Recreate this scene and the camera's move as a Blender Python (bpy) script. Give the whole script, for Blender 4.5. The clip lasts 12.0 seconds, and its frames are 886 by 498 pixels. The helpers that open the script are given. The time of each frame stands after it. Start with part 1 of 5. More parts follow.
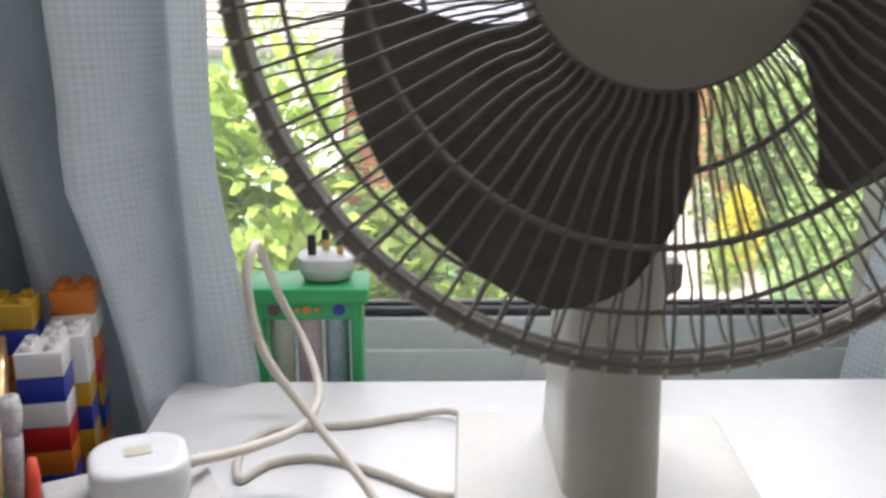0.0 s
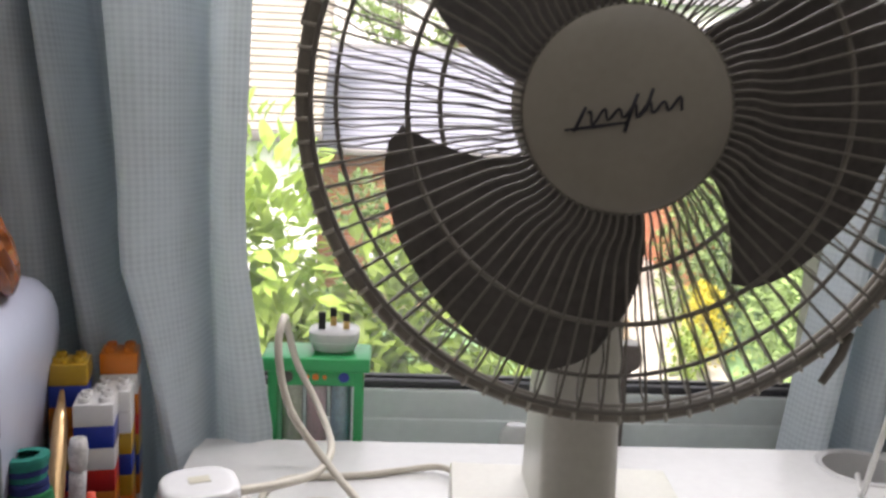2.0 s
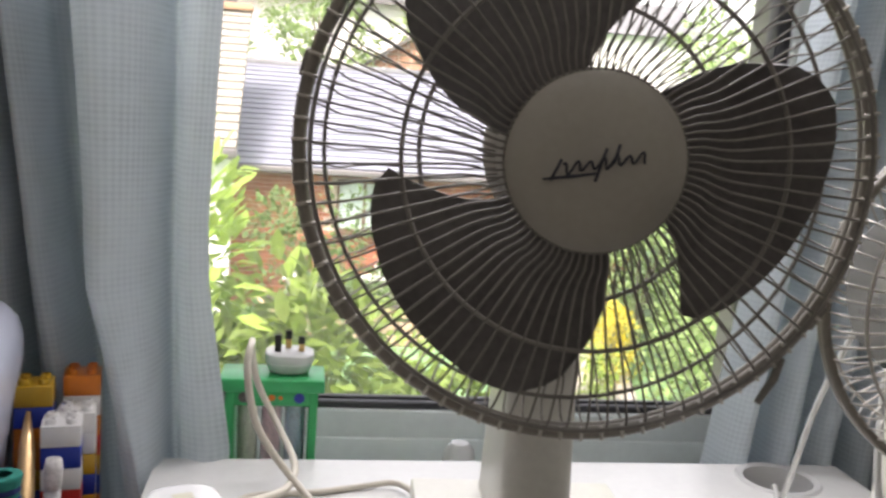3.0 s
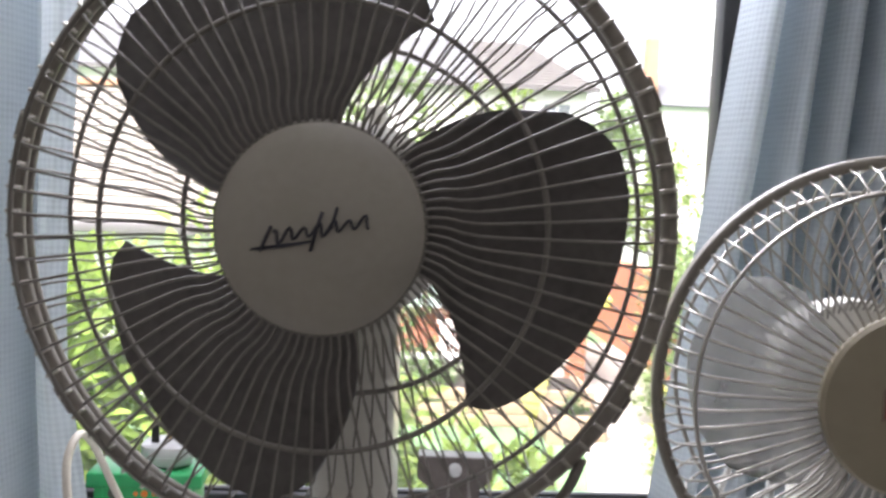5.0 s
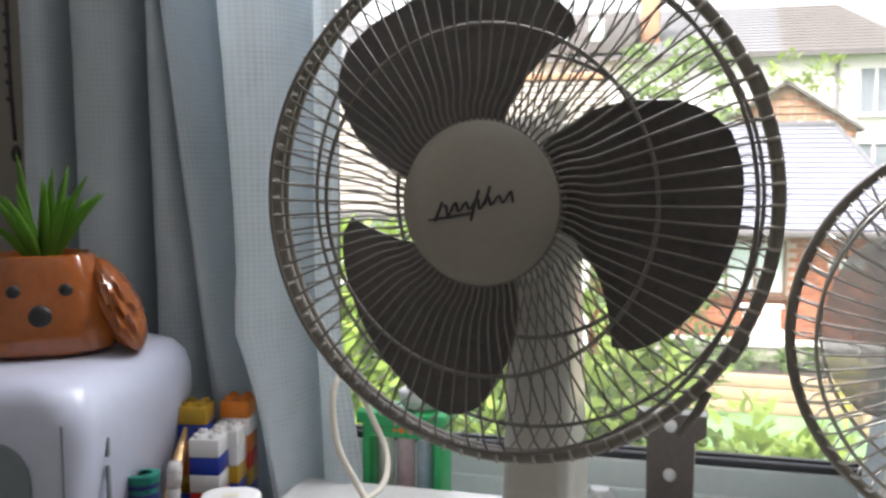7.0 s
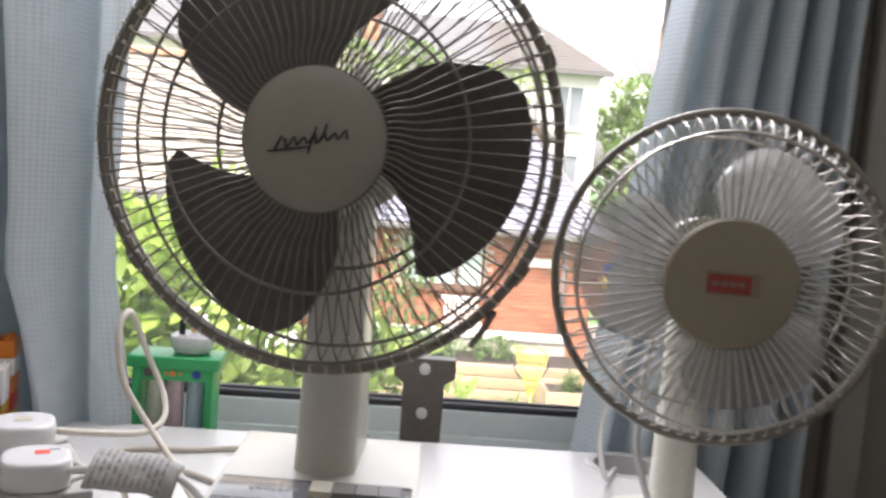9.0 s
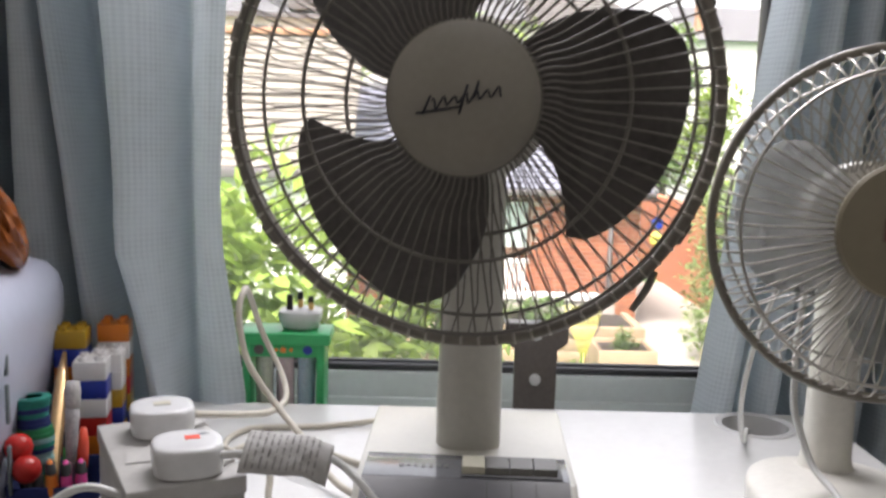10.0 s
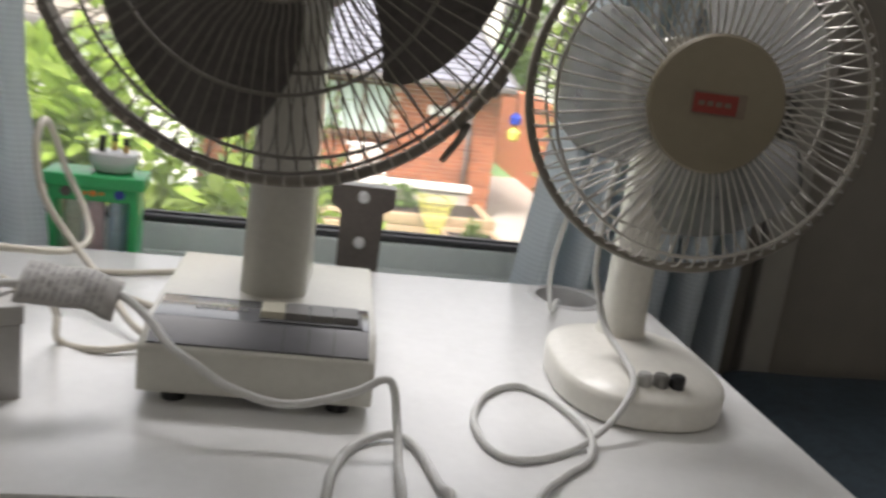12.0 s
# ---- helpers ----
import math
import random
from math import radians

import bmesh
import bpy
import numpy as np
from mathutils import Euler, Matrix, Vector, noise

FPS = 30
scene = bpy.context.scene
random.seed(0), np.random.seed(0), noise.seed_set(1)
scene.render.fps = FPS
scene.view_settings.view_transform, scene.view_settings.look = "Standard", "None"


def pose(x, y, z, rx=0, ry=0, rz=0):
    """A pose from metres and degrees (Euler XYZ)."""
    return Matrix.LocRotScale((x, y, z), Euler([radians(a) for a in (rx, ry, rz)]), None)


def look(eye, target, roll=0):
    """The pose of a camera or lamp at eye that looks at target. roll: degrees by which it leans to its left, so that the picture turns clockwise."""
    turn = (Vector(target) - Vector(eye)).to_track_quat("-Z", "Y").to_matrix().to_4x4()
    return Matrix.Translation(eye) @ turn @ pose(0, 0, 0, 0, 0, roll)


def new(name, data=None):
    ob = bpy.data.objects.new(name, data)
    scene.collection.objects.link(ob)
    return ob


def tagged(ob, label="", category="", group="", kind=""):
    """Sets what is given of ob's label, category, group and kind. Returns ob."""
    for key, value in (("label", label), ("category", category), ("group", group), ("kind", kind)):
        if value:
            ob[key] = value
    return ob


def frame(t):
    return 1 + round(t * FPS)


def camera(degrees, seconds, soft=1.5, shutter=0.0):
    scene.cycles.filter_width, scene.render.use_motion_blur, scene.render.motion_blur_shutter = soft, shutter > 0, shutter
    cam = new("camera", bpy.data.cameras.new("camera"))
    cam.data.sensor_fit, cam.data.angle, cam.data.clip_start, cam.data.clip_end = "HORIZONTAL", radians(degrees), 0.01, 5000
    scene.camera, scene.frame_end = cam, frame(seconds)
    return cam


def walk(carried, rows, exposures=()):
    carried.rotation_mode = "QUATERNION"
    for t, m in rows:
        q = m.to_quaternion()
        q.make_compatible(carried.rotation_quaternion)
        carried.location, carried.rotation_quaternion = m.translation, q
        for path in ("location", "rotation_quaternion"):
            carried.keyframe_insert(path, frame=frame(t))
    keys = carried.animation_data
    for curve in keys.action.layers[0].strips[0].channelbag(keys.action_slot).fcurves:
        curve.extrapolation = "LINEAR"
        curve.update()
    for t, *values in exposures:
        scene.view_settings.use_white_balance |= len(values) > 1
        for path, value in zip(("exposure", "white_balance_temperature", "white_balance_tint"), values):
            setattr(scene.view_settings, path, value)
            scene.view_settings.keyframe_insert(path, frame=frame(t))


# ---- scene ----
cam = camera(51.9, 12.0, soft=2.65, shutter=0.4)
PATH = [
    (0, (0.2227, -0.7469, 1.0819), (0.2752, 1.1791, 0.5452), 0.32),
    (0.5, (0.1345, -0.8040, 1.0726), (0.3523, 1.1101, 0.5352), 2.54),
    (1, (0.1088, -0.8580, 1.0860), (0.4148, 1.0528, 0.5809), 3.98),
    (1.5, (0.1567, -0.8532, 1.1008), (0.3742, 1.0897, 0.6788), 3.55),
    (2, (0.1934, -0.8789, 1.1106), (0.3105, 1.0863, 0.7581), 2.45),
    (2.5, (0.2049, -0.9116, 1.1315), (0.3715, 1.0565, 0.8176), 2.97),
    (3, (0.1457, -0.9245, 1.1262), (0.4518, 1.0287, 0.8243), 4.03),
    (3.5, (0.1472, -0.9309, 1.1178), (0.5378, 1.0075, 0.8174), 3.85),
    (5.5, (0.4245, -0.8559, 1.1390), (0.2911, 1.1374, 1.0437), 0.94),
    (6, (0.4672, -0.8970, 1.1499), (-0.0077, 1.0446, 1.0816), -0.81),
    (6.5, (0.4692, -0.9865, 1.1401), (-0.1403, 0.9141, 1.0128), -0.92),
    (8.5, (0.2765, -0.9745, 1.1028), (0.3980, 1.0044, 0.8394), 5.10),
    (9, (0.3712, -1.0843, 1.0932), (0.4953, 0.9028, 0.9037), 4.63),
    (9.5, (0.3954, -1.1198, 1.1045), (0.3276, 0.8697, 0.9109), 1.60),
    (10, (0.2893, -1.0448, 1.0844), (0.3284, 0.9362, 0.8120), 1.66),
    (10.5, (0.2730, -1.0222, 1.0687), (0.3614, 0.9439, 0.7131), 4.77),
    (11, (0.3127, -1.0704, 1.0846), (0.3209, 0.8897, 0.6872), 6.40),
    (11.5, (0.3636, -1.1079, 1.0708), (0.4081, 0.8384, 0.6125), 5.95),
    (12, (0.3283, -1.0345, 1.0534), (0.6929, 0.8697, 0.5625), 7.67),
]
walk(cam, [(t, look(eye, target, roll)) for t, eye, target, roll in PATH],
     [(0, 2.18, 6550, 20), (1.0, 1.98, 6850, 21), (1.5, 1.97, 6850, 21), (2.5, 2.12, 6850, 20), (3.7, 2.16, 6800, 20), (5.5, 2.46, 6300, 22), (6.0, 2.22, 6350, 18), (6.5, 2.12, 6450, 16), (8.4, 2.27, 6700, 21), (9.5, 2.12, 6650, 21), (10.5, 1.92, 6800, 18), (12, 1.76, 6900, 17)])

# ---- world, sun, window light, exposure ----
world = bpy.data.worlds.new("world")
scene.world = world
world.use_nodes = True
wn, wl = world.node_tree.nodes, world.node_tree.links
sky = wn.new("ShaderNodeTexSky")
sky.sky_type, sky.sun_disc = "NISHITA", False
sky.sun_elevation, sky.sun_rotation = radians(55), radians(200)
sky.air_density, sky.dust_density = 1.5, 4.0
pale = wn.new("ShaderNodeHueSaturation")
pale.inputs["Saturation"].default_value = 0.25
wl.new(sky.outputs[0], pale.inputs["Color"])
wl.new(pale.outputs[0], wn["Background"].inputs["Color"])
wn["Background"].inputs["Strength"].default_value = 0.15
sun = new("sun", bpy.data.lights.new("sun", "SUN"))
sun.data.energy, sun.data.angle, sun.data.color = 2.6, radians(18), (1.0, 0.96, 0.9)
sun.matrix_world = look((0, 0, 0), (0.45, 0.6, -1.05))
day = new("window_daylight", bpy.data.lights.new("window_daylight", "AREA"))
day.data.shape, day.data.size, day.data.size_y = "RECTANGLE", 0.8, 0.5
day.data.energy, day.data.color = 10.5, (0.93, 0.97, 1.0)
day.matrix_world = look((0.36, 0.20, 1.86), (0.36, -3.0, 2.1))

# ---- materials ----
def mat(name, color, rough=0.5, metal=0.0, vary=0.12, scale=30.0, bump=0.0, bscale=200.0, spec=0.5, rand=0.0, trans=0.0, coat=0.0):
    m = bpy.data.materials.new(name)
    m.use_nodes = True
    n, l = m.node_tree.nodes, m.node_tree.links
    b = n["Principled BSDF"]
    b.inputs["Roughness"].default_value, b.inputs["Metallic"].default_value = rough, metal
    b.inputs["Specular IOR Level"].default_value = spec
    b.inputs["Transmission Weight"].default_value = trans
    b.inputs["Coat Weight"].default_value = coat
    tc = n.new("ShaderNodeTexCoord")
    big, fine = n.new("ShaderNodeTexNoise"), n.new("ShaderNodeTexNoise")
    big.inputs["Scale"].default_value, fine.inputs["Scale"].default_value = scale, scale * 7.3
    big.inputs["Detail"].default_value, fine.inputs["Detail"].default_value = 4, 3
    l.new(tc.outputs["Object"], big.inputs["Vector"])
    l.new(tc.outputs["Object"], fine.inputs["Vector"])
    add = n.new("ShaderNodeMath")
    add.operation = "ADD"
    l.new(big.outputs["Fac"], add.inputs[0])
    l.new(fine.outputs["Fac"], add.inputs[1])
    rng = n.new("ShaderNodeMapRange")
    rng.inputs["From Min"].default_value, rng.inputs["From Max"].default_value = 0.7, 1.3
    rng.inputs["To Min"].default_value, rng.inputs["To Max"].default_value = 1 - vary, 1 + vary
    l.new(add.outputs[0], rng.inputs["Value"])
    hsv = n.new("ShaderNodeHueSaturation")
    hsv.inputs["Color"].default_value = (*color, 1)
    last = rng.outputs[0]
    if rand:
        info = n.new("ShaderNodeObjectInfo")
        geo = n.new("ShaderNodeNewGeometry")
        mix = n.new("ShaderNodeMath")
        mix.operation = "ADD"
        l.new(info.outputs["Random"], mix.inputs[0])
        l.new(geo.outputs["Random Per Island"], mix.inputs[1])
        r2 = n.new("ShaderNodeMapRange")
        r2.inputs["From Max"].default_value = 2.0
        r2.inputs["To Min"].default_value, r2.inputs["To Max"].default_value = 1 - rand, 1 + rand
        l.new(mix.outputs[0], r2.inputs["Value"])
        mul = n.new("ShaderNodeMath")
        mul.operation = "MULTIPLY"
        l.new(last, mul.inputs[0])
        l.new(r2.outputs[0], mul.inputs[1])
        last = mul.outputs[0]
    l.new(last, hsv.inputs["Value"])
    l.new(hsv.outputs[0], b.inputs["Base Color"])
    if bump:
        bt, bn = n.new("ShaderNodeTexNoise"), n.new("ShaderNodeBump")
        bt.inputs["Scale"].default_value, bt.inputs["Detail"].default_value = bscale, 5
        bn.inputs["Strength"].default_value, bn.inputs["Distance"].default_value = bump, 0.002
        l.new(tc.outputs["Object"], bt.inputs["Vector"])
        l.new(bt.outputs["Fac"], bn.inputs["Height"])
        l.new(bn.outputs[0], b.inputs["Normal"])
    return m


def cloth(name, color, light):
    """A fine gingham weave on UVs in metres."""
    m = mat(name, color, 0.9, vary=0.1, scale=6, spec=0.15)
    n, l = m.node_tree.nodes, m.node_tree.links
    b = n["Principled BSDF"]
    uv = n.new("ShaderNodeUVMap")
    sep = n.new("ShaderNodeSeparateXYZ")
    l.new(uv.outputs[0], sep.inputs[0])
    waves = []
    for k in ("X", "Y"):
        w = n.new("ShaderNodeMath")
        w.operation = "MULTIPLY"
        w.inputs[1].default_value = 2 * math.pi / 0.0062
        l.new(sep.outputs[k], w.inputs[0])
        s = n.new("ShaderNodeMath")
        s.operation = "SINE"
        l.new(w.outputs[0], s.inputs[0])
        c = n.new("ShaderNodeMapRange")
        c.inputs["From Min"].default_value, c.inputs["From Max"].default_value = -0.4, 0.4
        l.new(s.outputs[0], c.inputs["Value"])
        waves.append(c.outputs[0])
    a = n.new("ShaderNodeMath")
    a.operation = "ADD"
    l.new(waves[0], a.inputs[0])
    l.new(waves[1], a.inputs[1])
    h = n.new("ShaderNodeMath")
    h.operation = "MULTIPLY"
    h.inputs[1].default_value = 0.5
    l.new(a.outputs[0], h.inputs[0])
    mx = n.new("ShaderNodeMix")
    mx.data_type = "RGBA"
    old = b.inputs["Base Color"].links[0].from_socket
    l.new(h.outputs[0], mx.inputs["Factor"])
    l.new(old, mx.inputs["A"])
    mx.inputs["B"].default_value = (*light, 1)
    l.new(mx.outputs["Result"], b.inputs["Base Color"])
    bn = n.new("ShaderNodeBump")
    bn.inputs["Strength"].default_value, bn.inputs["Distance"].default_value = 0.25, 0.001
    l.new(a.outputs[0], bn.inputs["Height"])
    l.new(bn.outputs[0], b.inputs["Normal"])
    tr = n.new("ShaderNodeBsdfTranslucent")
    l.new(mx.outputs["Result"], tr.inputs["Color"])
    ms = n.new("ShaderNodeMixShader")
    ms.inputs[0].default_value = 0.37
    l.new(b.outputs[0], ms.inputs[1])
    l.new(tr.outputs[0], ms.inputs[2])
    l.new(ms.outputs[0], n["Material Output"].inputs["Surface"])
    return m


def leafy(name, color, vary=0.35):
    m = mat(name, color, 0.55, vary=0.15, scale=8, rand=vary, spec=0.3)
    n, l = m.node_tree.nodes, m.node_tree.links
    b = n["Principled BSDF"]
    tr = n.new("ShaderNodeBsdfTranslucent")
    l.new(b.inputs["Base Color"].links[0].from_socket, tr.inputs["Color"])
    ms = n.new("ShaderNodeMixShader")
    ms.inputs[0].default_value = 0.45
    l.new(b.outputs[0], ms.inputs[1])
    l.new(tr.outputs[0], ms.inputs[2])
    l.new(ms.outputs[0], n["Material Output"].inputs["Surface"])
    return m


def grains(name, color, vary):
    """Speckled fine sand that light soaks through."""
    m = mat(name, color, 0.8, vary=0.3, scale=420, rand=vary, spec=0.2)
    b = m.node_tree.nodes["Principled BSDF"]
    b.inputs["Subsurface Weight"].default_value = 0.9
    b.inputs["Subsurface Radius"].default_value = (0.02, 0.02, 0.02)
    b.inputs["Subsurface Scale"].default_value = 1.0
    return m


def clear(name, tint, gloss_rough=0.02, body=0.0, body_color=(0.8, 0.8, 0.8), milky=False):
    """Thin see-through sheet: transparent, Fresnel gloss, and a share of diffuse body."""
    m = bpy.data.materials.new(name)
    m.use_nodes = True
    n, l = m.node_tree.nodes, m.node_tree.links
    tp, gl, df = n.new("ShaderNodeBsdfTransparent"), n.new("ShaderNodeBsdfGlossy"), n.new("ShaderNodeBsdfTranslucent" if milky else "ShaderNodeBsdfDiffuse")
    tp.inputs[0].default_value = (*tint, 1)
    df.inputs[0].default_value = (*body_color, 1)
    gl.inputs["Roughness"].default_value = gloss_rough
    tc, nz, rg = n.new("ShaderNodeTexCoord"), n.new("ShaderNodeTexNoise"), n.new("ShaderNodeMapRange")
    nz.inputs["Scale"].default_value, nz.inputs["Detail"].default_value = 45, 5
    l.new(tc.outputs["Object"], nz.inputs["Vector"])
    rg.inputs["From Min"].default_value, rg.inputs["From Max"].default_value = 0.3, 0.7
    rg.inputs["To Min"].default_value, rg.inputs["To Max"].default_value = body * 0.8, body * 1.2
    l.new(nz.outputs["Fac"], rg.inputs["Value"])
    m1, m2, fr = n.new("ShaderNodeMixShader"), n.new("ShaderNodeMixShader"), n.new("ShaderNodeFresnel")
    fr.inputs[0].default_value = 1.35
    l.new(rg.outputs[0], m1.inputs[0])
    l.new(tp.outputs[0], m1.inputs[1])
    l.new(df.outputs[0], m1.inputs[2])
    l.new(fr.outputs[0], m2.inputs[0])
    l.new(m1.outputs[0], m2.inputs[1])
    l.new(gl.outputs[0], m2.inputs[2])
    l.new(m2.outputs[0], n["Material Output"].inputs["Surface"])
    return m


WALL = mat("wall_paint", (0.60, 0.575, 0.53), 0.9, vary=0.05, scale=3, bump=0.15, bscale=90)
# Window wall faces away from the daylight; its shade is in this darker colour.
WALLSHADE = mat("shaded_wall_paint", (0.20, 0.182, 0.158), 0.9, vary=0.06, scale=3, bump=0.15, bscale=90)
# Trim colour is darkened to carry the dim shading on this wall.
TRIMPAINT = mat("shaded_trim_paint", (0.30, 0.285, 0.255), 0.6, vary=0.06, scale=5)
CEIL = mat("ceiling_paint", (0.86, 0.86, 0.84), 0.9, vary=0.03, scale=2)
CARPET = mat("carpet", (0.36, 0.33, 0.29), 0.95, vary=0.25, scale=60, bump=0.6, bscale=300)
UPVC = mat("white_upvc", (0.72, 0.77, 0.76), 0.35, vary=0.04, scale=12)
GASKET = mat("dark_frame", (0.06, 0.06, 0.065), 0.45, vary=0.15, scale=30)
# The milky share puts the veiling glare over the garden into the pane.
GLASS = clear("hazed_glass", (0.97, 0.98, 0.98), 0.02, 0.05, (0.8, 0.8, 0.8), True)
DESK = mat("white_laminate", (0.73, 0.73, 0.72), 0.26, vary=0.03, scale=14, bump=0.03, bscale=400)
# Dark tone for the shade under the desktop, and for one timer dot.
SHADEANDDOT = mat("shade_and_dot_dark", (0.12, 0.11, 0.10), 0.8, vary=0.2)
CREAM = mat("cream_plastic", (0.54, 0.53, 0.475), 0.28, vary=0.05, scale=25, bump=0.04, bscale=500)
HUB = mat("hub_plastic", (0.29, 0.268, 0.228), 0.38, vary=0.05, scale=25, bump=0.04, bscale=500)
RIM = mat("taupe_rim", (0.21, 0.19, 0.16), 0.4, vary=0.12, scale=40)
WIRE = mat("taupe_wire", (0.17, 0.156, 0.135), 0.6, vary=0.15, scale=60)
WIREEND = mat("worn_wire_end", (0.42, 0.39, 0.33), 0.4, 0.3, vary=0.3, scale=60)
BLADE = mat("dark_blade", (0.082, 0.075, 0.070), 0.38, vary=0.25, scale=25)
INK = mat("dark_ink", (0.02, 0.02, 0.03), 0.5, vary=0.1)
# Darker than the panel above: the dim room's reflection is in the colour.
STRIP = mat("dim_reflection_strip", (0.05, 0.05, 0.055), 0.3, vary=0.1, scale=20)
PANELGREY = mat("grey_panel", (0.15, 0.155, 0.165), 0.12, vary=0.1, scale=20)
KEYCREAM = mat("cream_key", (0.50, 0.48, 0.38), 0.4, vary=0.05)
KEYGREY = mat("grey_key", (0.17, 0.165, 0.155), 0.4, vary=0.06)
BLACK = mat("black_plastic", (0.015, 0.015, 0.016), 0.45, vary=0.15)
OFFWHITE = mat("white_plastic", (0.74, 0.72, 0.66), 0.35, vary=0.05, scale=20)
WHITEWIRE = mat("white_wire", (0.46, 0.44, 0.40), 0.36, 0.65, vary=0.12, scale=60)
BEIGE = mat("beige_hub", (0.25, 0.215, 0.15), 0.45, vary=0.05, scale=18)
SMOKE = clear("translucent_blade", (0.78, 0.78, 0.78), 0.15, 0.44, (0.44, 0.435, 0.42), True)
LABELRED = mat("red_label", (0.26, 0.035, 0.025), 0.4, vary=0.15, scale=80)
LABELTAN = mat("tan_label", (0.20, 0.15, 0.11), 0.4, vary=0.1, scale=80)
CORD = mat("cream_cord", (0.58, 0.54, 0.46), 0.5, vary=0.08, scale=60)
CORDGREY = mat("white_cord", (0.60, 0.60, 0.58), 0.45, vary=0.08, scale=60)
CURTAIN = cloth("blue_gingham", (0.545, 0.602, 0.643), (0.625, 0.68, 0.718))
GREEN = mat("green_paint", (0.025, 0.40, 0.13), 0.35, vary=0.08, scale=30)
SANDG = grains("green_sand", (0.80, 0.87, 0.72), 0.05)
SANDP = grains("pink_sand", (0.92, 0.70, 0.73), 0.05)
SANDB = grains("blue_sand", (0.62, 0.79, 0.92), 0.05)
TUBE = clear("tube_plastic", (0.95, 0.95, 0.95), 0.05, 0.08)
WHITE = mat("white_gloss", (0.66, 0.66, 0.66), 0.22, vary=0.03, scale=30)
BRASS = mat("brass_pin", (0.65, 0.45, 0.18), 0.3, 0.9, vary=0.1)
CARD = mat("white_card", (0.43, 0.42, 0.40), 0.75, vary=0.05, scale=25, bump=0.1, bscale=300)
CARDTORN = mat("torn_card", (0.18, 0.13, 0.09), 0.9, vary=0.3, scale=120)
ORANGE = mat("orange_brick", (0.60, 0.17, 0.012), 0.28, vary=0.05)
YELLOW = mat("yellow_brick", (0.47, 0.28, 0.02), 0.28, vary=0.05)
BLUE = mat("blue_brick", (0.015, 0.04, 0.32), 0.28, vary=0.05)
RED = mat("red_brick", (0.50, 0.02, 0.015), 0.28, vary=0.05)
WBRICK = mat("white_brick", (0.76, 0.75, 0.74), 0.28, vary=0.03)
LETTER = mat("brown_letter", (0.12, 0.10, 0.09), 0.55, vary=0.15, scale=30, bump=0.1)
LETTERSIDE = mat("letter_side", (0.42, 0.42, 0.40), 0.5, vary=0.08)
PRINTER = mat("pale_printer", (0.53, 0.555, 0.67), 0.32, vary=0.03, scale=10)
PRINTGREY = mat("grey_printer_panel", (0.16, 0.19, 0.20), 0.4, vary=0.06, scale=10)
TERRA = mat("brown_glaze", (0.31, 0.088, 0.020), 0.12, vary=0.15, scale=14, coat=0.4)
PLANTG = leafy("succulent_green", (0.17, 0.40, 0.05), 0.25)
SOIL = mat("soil", (0.03, 0.02, 0.015), 0.95, vary=0.4, scale=90)
NAVY = mat("navy_fabric", (0.02, 0.035, 0.16), 0.8, vary=0.15, scale=60)
TEALDARK = mat("dark_bedding", (0.02, 0.032, 0.042), 0.9, vary=0.25, scale=12, bump=0.4, bscale=60)
CABINET = mat("pale_cabinet", (0.10, 0.09, 0.085), 0.6, vary=0.1)

# ---- mesh helpers ----
def part(name, bm, material, parent=None, label=""):
    me = bpy.data.meshes.new(name)
    bm.normal_update()
    bm.to_mesh(me)
    bm.free()
    return link(name, me, material, parent, label)


def link(name, me, material, parent=None, label=""):
    if material is not None and not me.materials:
        me.materials.append(material)
    ob = new(name, me)
    if parent is not None:
        ob.parent = parent
    if label:
        tagged(ob, label)
    return ob


def thing(name, m, label, category, group="", kind=""):
    ob = new(name)
    ob.matrix_world = m
    ob.empty_display_size = 0.05
    return tagged(ob, label, category, group, kind)


def smooth(bm, angle=40):
    lim = radians(angle)
    for f in bm.faces:
        f.smooth = True
    for e in bm.edges:
        if len(e.link_faces) == 2 and e.calc_face_angle(0) > lim:
            e.smooth = False
    return bm


def box(w, d, h, x=0, y=0, z=0, bevel=0.0, seg=2, bm=None):
    """A box of size w, d, h centred at x, y with its underside at z."""
    bm = bm or bmesh.new()
    r = bmesh.ops.create_cube(bm, size=1, matrix=Matrix.Translation((x, y, z + h / 2)) @ Matrix.Diagonal((w, d, h, 1)))
    if bevel:
        es = list({e for v in r["verts"] for e in v.link_edges})
        bmesh.ops.bevel(bm, geom=es, offset=bevel, segments=seg, profile=0.5, affect="EDGES")
        smooth(bm, 50)
    return bm


def lathe(profile, steps=48, bm=None, axis="Z", m=None):
    """Turns (radius, height) pairs round the z axis."""
    bm = bm or bmesh.new()
    rows = []
    for r, h in profile:
        rows.append([bm.verts.new((r * math.cos(2 * math.pi * k / steps), r * math.sin(2 * math.pi * k / steps), h)) for k in range(steps)] if r > 1e-6 else [bm.verts.new((0, 0, h))])
    for a, b in zip(rows, rows[1:]):
        for k in range(steps):
            j = (k + 1) % steps
            if len(a) == 1 and len(b) == 1:
                continue
            if len(a) == 1:
                bm.faces.new((a[0], b[k], b[j]))
            elif len(b) == 1:
                bm.faces.new((a[k], b[0], a[j]))
            else:
                bm.faces.new((a[k], b[k], b[j], a[j]))
    bmesh.ops.recalc_face_normals(bm, faces=bm.faces)
    if m is not None:
        bmesh.ops.transform(bm, matrix=m, verts=bm.verts)
    return smooth(bm, 35)


